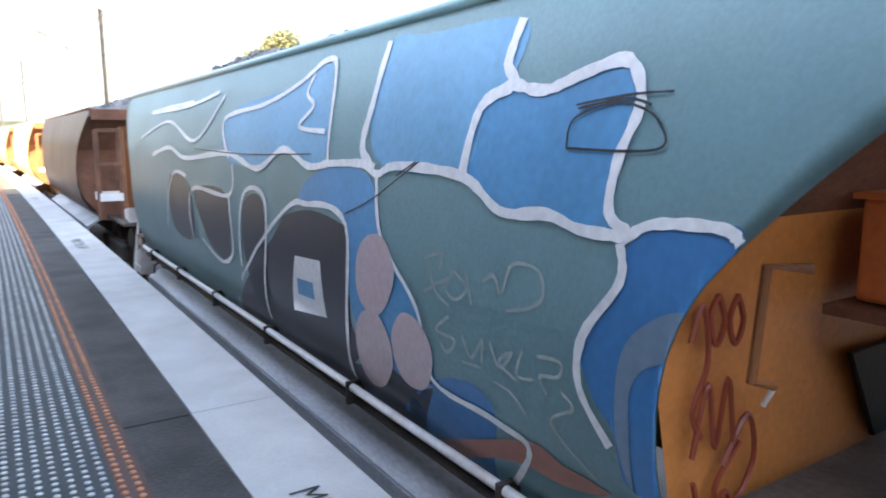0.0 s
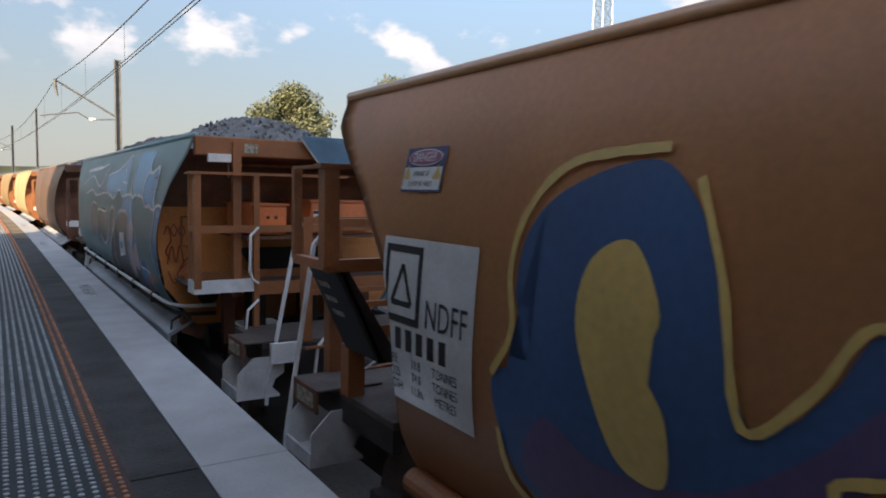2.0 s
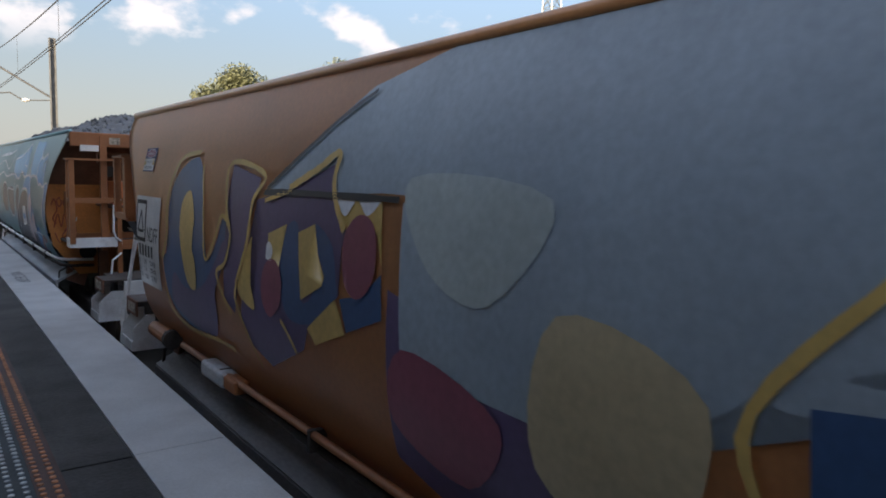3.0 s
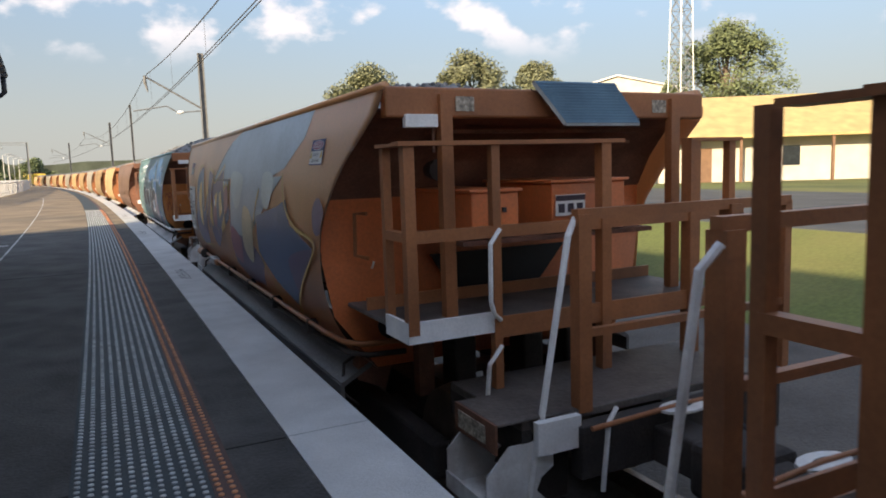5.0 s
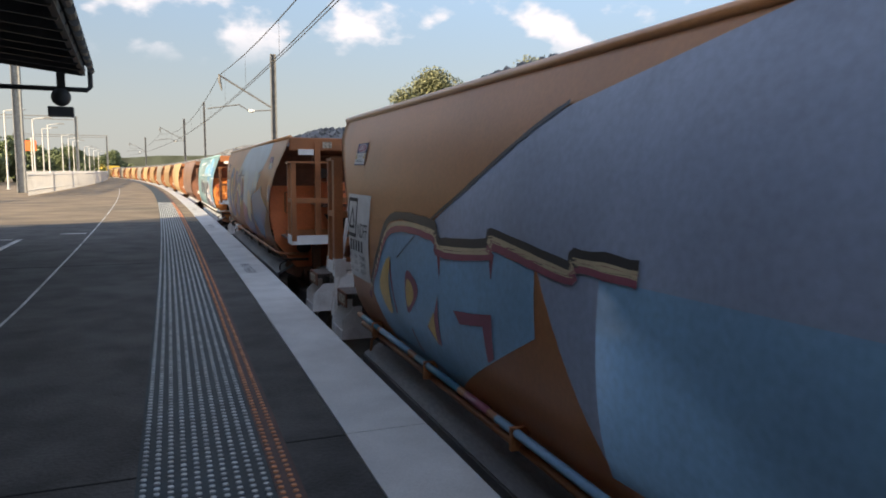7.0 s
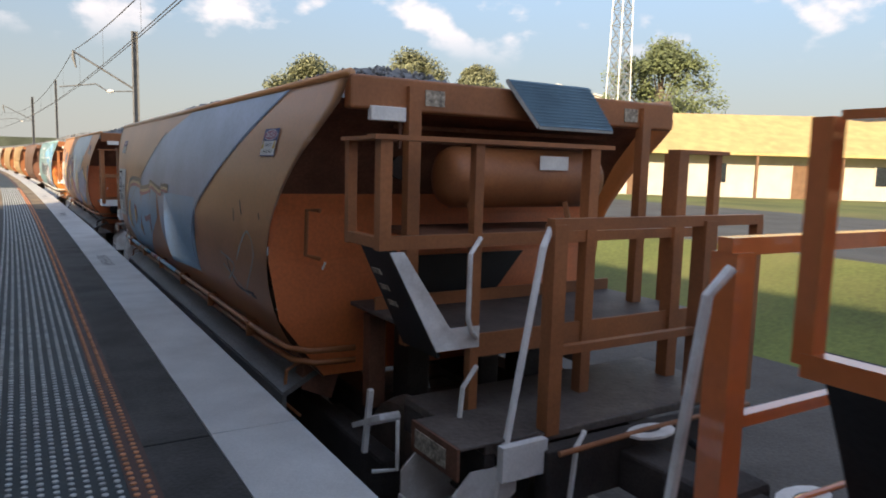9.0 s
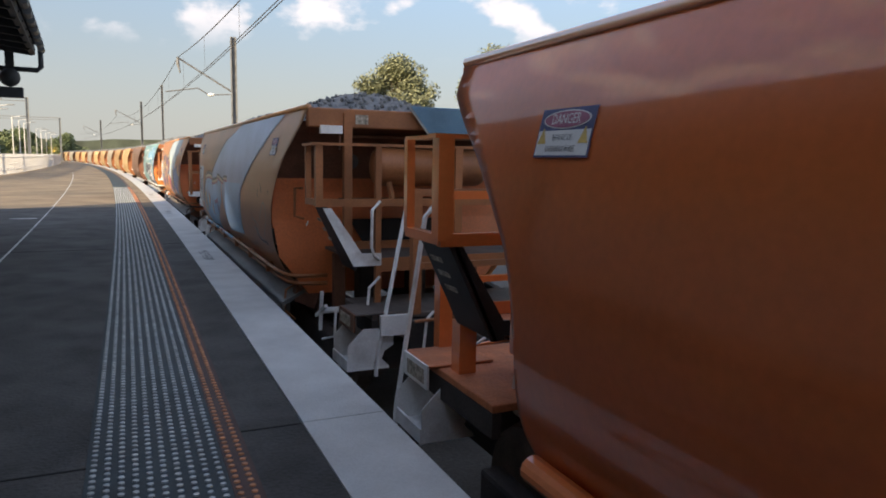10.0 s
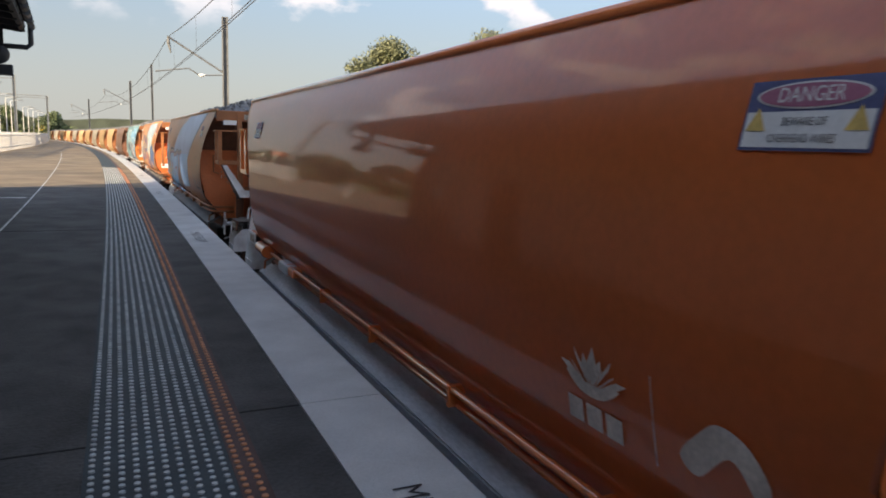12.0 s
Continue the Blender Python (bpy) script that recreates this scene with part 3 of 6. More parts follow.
def bogie(root, y):
    b = wpart("bogie", bx(BM(), -0.86, 0.86, y - 0.2, y + 0.2, -0.75, -0.5, 0.02), M_GRIME, root, "grimy cast steel bogie")
    for s in (-1, 1):
        wpart("side_frame", bx(BM(), s * 0.862, s * 1.0, y - 1.05, y + 1.05, -0.72, -0.45, 0.03), M_GRIME, b)
    for d in (-0.85, 0.85):
        bm = BM()
        prof = ((0.36, -0.80), (0.42, -0.80), (0.45, -0.70), (0.45, -0.67), (0.12, -0.69), (0.07, -0.6), (0.07, 0.6), (0.12, 0.69), (0.45, 0.67), (0.45, 0.70), (0.42, 0.80), (0.36, 0.80))
        rings = [[bm.verts.new((x, r * math.cos(k * math.pi / 10), r * math.sin(k * math.pi / 10))) for k in range(20)] for r, x in prof]
        for a, c in zip(rings, rings[1:]):
            for k in range(20):
                bm.faces.new((a[k], a[(k + 1) % 20], c[(k + 1) % 20], c[k]))
        bm.faces.new(rings[0])
        bm.faces.new(rings[-1][::-1])
        w = part("wheelset", bm, M_RAIL, b, "worn steel wheelset")
        w.location = (0, y + d, 0.45)


def end_gear(root, s, style, m_frame, m_end, rng, tank, detail, reach=0.0):
    """Platforms, rails, steps, coupler and boxes at one end: s is -1 for the trailing end."""
    f = m_frame

    def y(v):
        return s * v

    def yl(v):
        """Along the lower deck, which reaches further out at the leading end."""
        return s * (v + (0.35 if s > 0 else 0.0))

    def post(x, yy, z0, z1, w, h=None, name="rail_post", m=None):
        return wpart(name, bar(BM(), (x, y(yy), z0), (x, y(yy), z1), w, h), m or f, root)

    def rail(x0, x1, y0, y1, z, w=0.055, h=None, name="hand_rail"):
        return wpart(name, bar(BM(), (x0, y(y0), z), (x1, y(y1), z), w, h or w), f, root)
    # headstock and coupler
    box_part("headstock", (-0.62, 0.95, yl(5.28), yl(5.38), -0.36, -0.06), M_GRIME, root)
    bm = BM()
    bx(bm, -0.12, 0.12, yl(5.38), yl(5.75), -0.36, -0.14, 0.02)
    bx(bm, -0.2, 0.2, yl(5.72), yl(5.93), -0.40, -0.10, 0.04)
    wpart("coupler", bm, M_GRIME, root)
    wpart("air_hose", tube(BM(), [(0.45, yl(5.4), -0.2), (0.45, yl(5.62), -0.25), (0.4, yl(5.8), -0.45), (0.36, yl(5.93), -0.5)], 0.025, 7), M_DARK, root)
    if not detail:
        wpart("kick_plate", bx(BM(), -1.25, -0.62, y(3.95), y(4.54), 0.31, 0.44), M_WHITE, root, "white kick plate")
        for x in (-1.25, -0.9, -0.63, 0.15, 0.9):
            post(x, 4.5, 0.0, 1.5, 0.07)
        for z in (0.93, 1.49):
            rail(-1.25, 0.9, 4.54, 4.54, z)
        box_part("lower_deck", (-1.03, 1.03, y(3.6), yl(5.28), -0.06, 0.0), M_DECK, root, "chequered steel deck")
        return
    deck_m = M_ODECK if m_frame is M_ORANGE else M_DECK
    wide = -1.03 if m_frame is M_ORANGE else -0.94
    box_part("lower_deck", (wide, 1.03, y(4.45), yl(5.28), -0.05, 0.0), deck_m, root, "chequered steel deck")
    box_part("deck_bearer", (wide, wide + 0.06, y(4.45), yl(5.28), -0.2, -0.05), M_GRIME, root, "", 0.0)
    for x in (-0.8, 0.8):
        wpart("end_stanchion", bar(BM(), (x, y(3.75), -0.3), (x, y(3.75), 0.35), 0.12, 0.1), M_RUST, root)
    for x in (-0.5, 0.1, 0.5):
        wpart("brake_valve", bx(BM(), x - 0.09, x + 0.09, y(3.62), y(3.85), -0.45, 0.25, 0.02), M_GRIME, root, "grimy brake valve")
    ya, yb = (4.30 + reach * 0.5, 4.54 + reach) if s < 0 else (5.08, 4.58)
    if s > 0 and style == "deck":
        yb = 4.74
    # upper platform
    xl = -1.30 if style == "deck" else -0.9
    hi = 0.045 if s < 0 else 0.0
    xm = -0.74 if s < 0 else -0.63
    box_part("upper_deck", (xl, 1.2, y(3.56 if s < 0 else yb), y(yb if s < 0 else ya), 0.335 + hi, 0.365 + hi), deck_m, root, "chequered steel deck")
    box_part("toe_board", (xl + 0.02, 1.2, y(3.9 if s < 0 else ya), y(3.92 if s < 0 else ya + 0.015), 0.365 + hi, 0.45 + hi), f, root, "", 0.0)
    box_part("deck_edge", (xm + 0.03, 1.2, y(yb), y(yb + 0.02), 0.27 + hi, 0.40 + hi), f, root, "", 0.0)
    if style == "deck":
        bm = BM()
        bx(bm, -1.335, -1.315, y(ya), y(yb + 0.02), 0.31 + hi, 0.435 + hi)
        bx(bm, -1.315, xm + 0.03, y(yb), y(yb + 0.022), 0.31 + hi, 0.435 + hi)
        if s > 0:
            bx(bm, -1.345, -1.23, y(yb + 0.06), y(yb - 0.06), 0.29, 0.48)
        wpart("kick_plate", bm, M_WHITE, root, "white painted kick plate")
        low = 0.36 + hi
    else:
        ring = [(-1.25, y(ya), 0.94), (-1.25, y(yb), 0.94), (-0.96, y(yb), 0.33), (-0.96, y(ya), 0.33)]
        sp = wpart("stair_panel", slab(BM(), ring, (0.02, 0, 0.01)), M_STAIR, root, "black sloping side panel")
        q = yb - 0.004 * s * s if s < 0 else yb - 0.02
        bm = BM()
        slab(bm, [(-1.27, y(q + 0.02), 0.92), (-1.19, y(q + 0.02), 0.92), (-0.90, y(q + 0.02), 0.45 + hi), (xm + 0.03, y(q + 0.02), 0.45 + hi), (xm + 0.03, y(q + 0.02), 0.33 + hi), (-0.98, y(q + 0.02), 0.33 + hi)], (0, s * 0.012, 0))
        wpart("edge_strip", bm, M_WHITE if s < 0 else M_STAIR, root, "white painted edge strip" if s < 0 else "")
        for i in range(3):
            z = 0.82 - i * 0.09
            bm = BM()
            slab(bm, [(-1.262 + 0.047 * i * 1.05, y(yb - 0.1 * s * s * (1 if s < 0 else -1)), z), (-1.262 + 0.047 * i * 1.05, y((ya + yb) / 2), z), (-1.246 + 0.047 * i * 1.05, y((ya + yb) / 2), z - 0.03), (-1.246 + 0.047 * i * 1.05, y(yb - 0.1 * s * s * (1 if s < 0 else -1)), z - 0.03)], (-0.004, 0, -0.002))
            wpart("stencil_bar", bm, mat_plate(), sp)
        low = 0.93
    # the cage
    post(-1.30, ya, low, 1.49, 0.05)
    post(-1.30, yb, low, 1.49, 0.065 if s < 0 else 0.09)
    post(xm, yb, -0.2 if s < 0 else 0.3, 1.5, 0.055)
    post(0.08, yb, 0.0, 1.5, 0.075)
    post(0.85, yb, 0.0, 1.5, 0.09)
    post(1.22, yb, 0.36, 1.49, 0.06)
    post(1.22, ya, 0.36, 1.49, 0.055)
    zr = 0.965 if s < 0 else 0.93
    rail(-1.30, -1.30, ya, yb, zr)
    rail(1.22, 1.22, ya, yb, zr)
    rail(-1.32, 0.1 if s < 0 else 0.9, yb, yb, zr, 0.05, 0.07)
    rail(0.1 if s < 0 else 0.9, 1.24, yb, yb, zr, 0.05, 0.06)
    wpart("top_plate", bx(BM(), -1.37, 0.22, y(yb - 0.05), y(yb + 0.05), 1.48, 1.505), f, root)
    wpart("top_plate", bx(BM(), -1.35, -1.25, y(min(ya, yb) - 0.03), y(max(ya, yb) - 0.055), 1.48, 1.5), f, root)
    wpart("top_plate", bx(BM(), 0.8, 1.3, y(yb - 0.05), y(yb + 0.05), 1.48, 1.505), f, root)
    if s > 0:
        for z in (0.62, 0.78, 1.1, 1.28):
            rail(-0.63, 1.2, yb, yb, z, 0.04, 0.06)
        wpart("deck_leg", bar(BM(), (-0.9, y(5.1), 0.0), (-0.9, y(5.1), 0.34), 0.12), f, root)
        wpart("deck_leg", bar(BM(), (0.9, y(5.1), 0.0), (0.9, y(5.1), 0.34), 0.12), f, root)
    # uprights carrying the end beam
    post(-0.9, 4.40, 0.3, 1.8, 0.08, 0.07, "corner_post")
    post(0.98, 4.40, 0.3, 1.8, 0.08, 0.07, "corner_post")
    # outer rail over the lower deck
    if s < 0:
        for x, w in ((-0.52, 0.085), (0.63, 0.1), (1.12, 0.06)):
            post(x, 5.25, -0.02, 1.08, w)
        rail(-0.56, 1.14, 5.25, 5.25, 1.08, 0.06, 0.06)
        rail(-0.52, 1.12, 5.25, 5.25, 0.42, 0.045)
    else:
        for x, w in ((-0.80, 0.10), (0.63, 0.1), (1.12, 0.06)):
            post(x, 5.66, -0.02, 1.10, w)
        rail(-0.85, 1.14, 5.66, 5.66, 1.12, 0.06, 0.06)
        rail(-0.80, 1.12, 5.66, 5.66, 0.50, 0.045)
    # white grab irons
    for pts in ([(xm + 0.01, y(yb + 0.04), 0.98), (xm + -0.08, y(yb + 0.08), 0.90), (xm + -0.09, y(yb + 0.09), 0.56), (xm + -0.06, y(yb + 0.08), 0.48), (xm + 0.01, y(yb + 0.03), 0.43)],
                [(xm + 0.01, y(yb + 0.04), 0.27), (xm + -0.11, y(yb + 0.09), 0.18), (xm + -0.14, y(yb + 0.10), -0.08), (xm + -0.12, y(yb + 0.09), -0.15), (xm + -0.03, y(yb + 0.05), -0.22)]):
        wpart("grab_iron", tube(BM(), pts, 0.014), M_WHITE, root, "white grab iron")
    xs = (-0.55, -0.62, -0.90) if s < 0 else (-0.90, -0.97, -1.16)
    wpart("grab_iron", tube(BM(), [(xs[0], yl(5.24), 1.06), (xs[1], yl(5.27), 0.97), (xs[2], yl(5.3), -0.38), (xs[2] - 0.01, yl(5.3), -0.55)], 0.019), M_WHITE, root, "white sloping hand rail")
    wpart("grab_iron", tube(BM(), [(-0.4, yl(5.4), 0.02), (-0.48, yl(5.43), -0.04), (-0.52, yl(5.43), -0.42)], 0.014), M_WHITE, root, "white grab iron")
    # shunter's step hung below the deck corner
    bm = BM()
    for yy in (4.82, 5.27):
        slab(bm, [(-1.02, yl(yy), -0.12), (-0.74, yl(yy), -0.12), (-0.74, yl(yy), -0.28), (-0.82, yl(yy), -0.33), (-0.85, yl(yy), -0.40), (-0.78, yl(yy), -0.47), (-1.16, yl(yy), -0.47), (-1.16, yl(yy), -0.26)], (0, s * 0.012, 0))
    bx(bm, -1.17, -0.78, yl(4.82), yl(5.285), -0.49, -0.47)
    bx(bm, -1.17, -1.155, yl(4.82), yl(5.285), -0.47, -0.39)
    wpart("side_step", bm, M_WHITE, root, "white steel shunter's step")
    wpart("step_strut", tube(BM(), [(-1.1, yl(5.1), -0.49), (-1.1, yl(5.1), -0.95)], 0.035, 6), M_GRIME, root)
    box_part("step_plate", (-1.10, -0.62, yl(4.85), yl(5.30), 0.004, 0.022), deck_m, root)
    st = box_part("step_side", (-1.115, -1.10, yl(4.85), yl(5.30), -0.14, 0.022), M_WHITE if m_frame is M_ORANGE else M_RUST, root, "", 0.0)
    box_part("notice", (-1.121, -1.116, yl(4.9), yl(5.2), -0.11, -0.01), mat_plate(), st, "small stencilled notice", 0.0)
    box_part("step_face", (-0.88, -0.60, yl(5.302), yl(5.35), -0.18, 0.0), M_WHITE, root, "white step face plate", 0.0)
    bm = BM()
    ring = [(0.02 + 0.16 * math.cos(k * math.pi / 6), yl(5.47) + 0.09 * math.sin(k * math.pi / 6), -0.04) for k in range(12)]
    slab(bm, ring, (0, 0, 0.015))
    up = wpart("uncoupling_plate", bm, M_WHITE, root, "white pierced lever plate")
    # thin black plate stands for the shade in the slot
    bm = BM()
    slab(bm, [(0.02 + 0.07 * math.cos(k * math.pi / 6), yl(5.47) + 0.025 * math.sin(k * math.pi / 6), -0.024) for k in range(12)], (0, 0, 0.003))
    wpart("lever_slot", bm, M_DARK, up)
    wpart("uncoupling_bar", tube(BM(), [(-0.6, yl(5.44), -0.05), (0.0, yl(5.46), -0.02), (0.9, yl(5.44), -0.03)], 0.015), f, root)
    # hand brake at the corner
    if tank:
        c = Vector((-1.18, y(4.45), -0.11))
        bm = BM()
        for a in (100, 155):
            d = Vector((0, math.cos(radians(a)), math.sin(radians(a)))) * 0.2
            bar(bm, c - d, c + d, 0.03)
        tube(bm, [c, c + Vector((0.2, 0, 0))], 0.03)
        tube(bm, [c + Vector((0.1, s * 0.18, 0.05)), c + Vector((0.06, s * 0.26, -0.2)), c + Vector((-0.02, s * 0.12, -0.25))], 0.013)
        wpart("hand_brake", bm, M_WHITE, root, "white cross-shaped hand brake")
    # marker, decals and the tilted mesh panel on the end beam
    box_part("marker_box", (-1.17, -0.95, y(4.37), y(4.42), 1.60, 1.68), M_WHITE, root, "white marker box", 0.006)
    wpart("marker_bracket", bar(bar(BM(), (-1.2, y(4.38), 1.70), (-0.92, y(4.38), 1.70), 0.03), (-0.97, y(4.38), 1.45), (-0.97, y(4.38), 1.70), 0.015), M_RUST, root)
    for x in (-0.82, 0.78):
        box_part("decal_plate", (x, x + 0.13, y(4.402), y(4.407), 1.70, 1.79), mat_plate(), root, "small pale plate with markings", 0.0)
    ring = [(-0.26, y(4.43), 1.885), (0.40, y(4.43), 1.885), (0.53, y(4.54), 1.61), (-0.09, y(4.54), 1.61)]
    scr = wpart("screen_panel", slab(BM(), ring, (0, s * 0.015, 0.01)), M_SHEET, root, "blue grey tilted mesh panel")
    bm = BM()
    for a, b in zip(ring, ring[1:] + ring[:1]):
        bar(bm, a, b, 0.022)
    wpart("panel_frame", bm, M_STEEL, scr)
    slab_b = BM()
    for k in range(1, 14):
        u = k / 14
        a = Vector(ring[0]).lerp(Vector(ring[3]), u) + Vector((0, s * 0.02, 0.014))
        b = Vector(ring[1]).lerp(Vector(ring[2]), u) + Vector((0, s * 0.02, 0.014))
        bar(slab_b, a, b, 0.005)
    wpart("panel_mesh", slab_b, M_SHEET, scr)
    # ribs of the recess above the end sheet
    for z, yy in ((1.50, 3.92), (1.58, 4.02)):
        wpart("recess_rib", bx(BM(), -0.85, 0.95, y(yy), y(yy + 0.05), z, z + 0.025), M_RUST, root)
    wpart("recess_lamp", tube(BM(), [(-0.72, y(3.8), 1.34), (-0.72, y(3.95), 1.34)], [0.06, 0.08], 10), M_GRIME, root)
    # gear on the end sheet
    if tank:
        bm = tube(BM(), [(-0.58, y(4.20), 1.29), (-0.55, y(4.20), 1.29), (-0.50, y(4.20), 1.29), (0.60, y(4.20), 1.29), (0.65, y(4.20), 1.29), (0.68, y(4.20), 1.29)], [0.1, 0.17, 0.195, 0.195, 0.17, 0.1], 22)
        tk = wpart("air_tank", bm, f, root, "rusty orange air reservoir", True)
        for x in (-0.45, 0.32):
            wpart("tank_bracket", bar(BM(), (x, y(4.35), 1.14), (x + 0.03, y(4.38), 0.95), 0.07, 0.03), f, tk)
        box_part("tank_shelf", (-0.8, 0.65, y(3.75), y(4.4), 0.92, 0.95), M_RUST, root, "", 0.0)
        box_part("warning_sign", (0.05, 0.29, y(4.398), y(4.402), 1.35, 1.44), M_WHITE, root, "small white warning sign", 0.0)
    else:
        bf = 4.48 if s < 0 else 4.05
        for x0, x1, z1 in ((-0.77, -0.42, 1.19), (-0.16, 0.46, 1.23)):
            bm = bx(BM(), x0, x1, y(3.60), y(bf), 0.90, z1, 0.012)
            bx(bm, x0 - 0.02, x1 + 0.02, y(3.58), y(bf + 0.02), z1, z1 + 0.02, 0.004)
            tb = wpart("tool_box", bm, M_ORANGE if m_frame is M_ORANGE else M_RED, root, "orange equipment box")
            for xx in (x0 + 0.14, x0 + 0.22):
                box_part("box_latch", (xx, xx + 0.03, y(bf + 0.005), y(bf + 0.015), 1.06, 1.09), M_GRIME, tb, "", 0.0)
        box_part("box_shelf", (-0.84, 0.7, y(3.55), y(bf + 0.01), 0.86, 0.89), M_RUST, root, "", 0.0)
        ws = box_part("warning_sign", (-0.14, 0.10, y(bf + 0.012), y(bf + 0.016), 1.01, 1.15), M_WHITE, root, "small white warning sign", 0.0)
        box_part("sign_bar", (-0.14, 0.10, y(bf + 0.0165), y(bf + 0.019), 1.11, 1.145), M_DARKSIGN, ws, "dark sign heading", 0.0)
        for i in range(3):
            box_part("sign_mark", (-0.12 + 0.075 * i, -0.07 + 0.075 * i, y(bf + 0.0165), y(bf + 0.019), 1.03, 1.09), M_DARKSIGN, ws, "", 0.0)
    # hatch and port are black plates: no hole, their shade is the colour
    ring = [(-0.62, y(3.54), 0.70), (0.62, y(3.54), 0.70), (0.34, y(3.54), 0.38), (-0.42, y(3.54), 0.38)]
    wpart("hatch_opening", slab(BM(), ring, (0, s * -0.02, 0)), M_DARK, root, "black plate drawn for the shaded opening in the end sheet")
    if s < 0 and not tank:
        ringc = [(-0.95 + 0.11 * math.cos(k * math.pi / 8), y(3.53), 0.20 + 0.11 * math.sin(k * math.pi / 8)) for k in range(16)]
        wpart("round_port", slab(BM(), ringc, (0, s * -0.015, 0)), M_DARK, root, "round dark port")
    if s < 0:
        wpart("lever", tube(BM(), [(-1.1, y(3.55), 0.64), (-1.09, y(3.57), 0.69)], 0.008), M_WHITE, root, "small white lever")
        wpart("end_bracket", tube(BM(), [(-1.18, y(3.7), 1.05), (-1.24, y(3.62), 1.05), (-1.24, y(3.6), 0.75), (-1.14, y(3.6), 0.72)], 0.014), f, root)


M_DARKSIGN = mat("sign_heading_paint", (0.05, 0.035, 0.045), 0.6, scale=30, vary=0.3)
PLATE = {}


def mat_plate():
    if "m" not in PLATE:
        PLATE["m"] = mat("faded_plate", (0.34, 0.30, 0.24), 0.6, scale=30, vary=0.5)
    return PLATE["m"]


def pipe(root, m, m2, y0=-3.88, y1=3.6, cylinder=False):
    """The air pipes along the sill, with clamps, and the brake cylinder at the leading end."""
    for dx, dz, mm in ((0.0, 0.0, m), (0.035, -0.085, m2)):
        bm = tube(BM(), [(-0.9, y0 - 0.12, 0.10 + dz), (-1.22 + dx, y0 - 0.1, 0.105 + dz), (-1.33 + dx, y0 + 0.02, 0.115 + dz), (-1.37 + dx, y0 + 0.4, 0.125 + dz), (-1.37 + dx, y1 - (0.9 if cylinder else 0), 0.125 + dz)], 0.021, 8)
        wpart("air_pipe", bm, mm, root, smooth=True)
    for k in range(6):
        yy = y0 + 0.75 + k * 1.24
        bm = bx(BM(), -1.397, -1.30, yy, yy + 0.03, 0.035, 0.152, 0.004)
        wpart("pipe_clamp", bm, m2, root)
    if cylinder:
        bm = tube(BM(), [(-1.36, 3.5, 0.1), (-1.36, 3.48, 0.1), (-1.36, 3.02, 0.1), (-1.36, 3.0, 0.1)], [0.04, 0.06, 0.06, 0.045], 14)
        bc = wpart("brake_cylinder", bm, m, root, "dusty orange brake cylinder")
        bm = tube(BM(), [(-1.36, 3.04, 0.1), (-1.36, 2.98, 0.1)], [0.072, 0.072], 14)
        wpart("cylinder_flange", bm, m2, bc)
        bm = bx(BM(), -1.42, -1.3, 1.75, 2.15, 0.05, 0.15, 0.02)
        sa = wpart("slack_adjuster", bm, M_SILL, root, "grey slack adjuster")
        bm = bx(BM(), -1.41, -1.31, 1.55, 1.75, 0.06, 0.14, 0.015)
        wpart("adjuster_head", bm, m, sa)
    # bent guard and bracket under each end
    for yy in (y0 + 0.13, 3.45):
        bm = tube(BM(), [(-1.12, yy, 0.02), (-1.3, yy, -0.08), (-1.32, yy, -0.3), (-1.2, yy, -0.42)], 0.013)
        wpart("guard_loop", bm, m2, root)
        bm = BM()
        slab(bm, [(-1.2, yy - 0.08, 0.02), (-1.22, yy - 0.08, -0.2), (-1.0, yy - 0.08, -0.3), (-0.9, yy - 0.08, 0.02)], (0, 0.14, 0))
        wpart("corner_bracket", bm, M_RUST, root)


# train position along the track
def lead(t):
    """The centre of the first wagon of the four that pass close by."""
    return 0.00161707 * t ** 3 - 0.043720 * t * t + 3.417194 * t + 4.97398


def wagon_pose(k, t):
    yv = lead(t) - PITCH_W * (k - 1)
    p = along(yv, 0, -DROP)
    return pose(p.x, p.y, p.z, 0, 0, heading(yv))


M_BLUE = mat("pale_blue_spray_paint", (0.25, 0.43, 0.46), 0.45, scale=0.9, vary=0.15, bump=0.05, stain=(0.18, 0.37, 0.46), stain_amount=0.6, coat=0.5, coat_rough=0.3)
TRAIN = {}
M_END = mat("faded_yellow_orange_paint", (0.62, 0.235, 0.055), 0.5, scale=1.5, vary=0.2, bump=0.05, fine=40, stain=(0.34, 0.15, 0.06), stain_amount=0.5, coat=0.4, coat_rough=0.3)
TRAIN[1] = wagon((M_BLUE, M_END, M_FRAME), ("deck", "deck"), 11, label="orange ballast hopper wagon covered in pale blue graffiti", load=1.2, ext=0.35, reach=-0.04)
TRAIN[2] = wagon((M_TAN, M_RED, M_FRAME), ("deck", "stair"), 12, label="weathered orange ballast hopper wagon with purple graffiti", load=0.8, ext=0.35, reach=0.17, sill=M_SILL2)
TRAIN[3] = wagon((M_TAN, M_RED, M_FRAME), ("stair", "deck"), 13, tank=True, label="weathered orange ballast hopper wagon with blue letters", load=1.0, ext=0.35, reach=0.30, sill=M_SILL2)
TRAIN[4] = wagon((M_ORANGE, M_ORANGE, M_ORANGE), ("deck", "stair"), 14, label="freshly painted glossy orange ballast hopper wagon", load=0.6, ext=0.6)
pipe(TRAIN[1], M_WHITE, M_GRIME)
pipe(TRAIN[2], M_FRAME, M_GRIME, cylinder=True)
pipe(TRAIN[3], M_FRAME, M_FRAME)
pipe(TRAIN[4], M_ORANGE, M_ORANGE, cylinder=True)
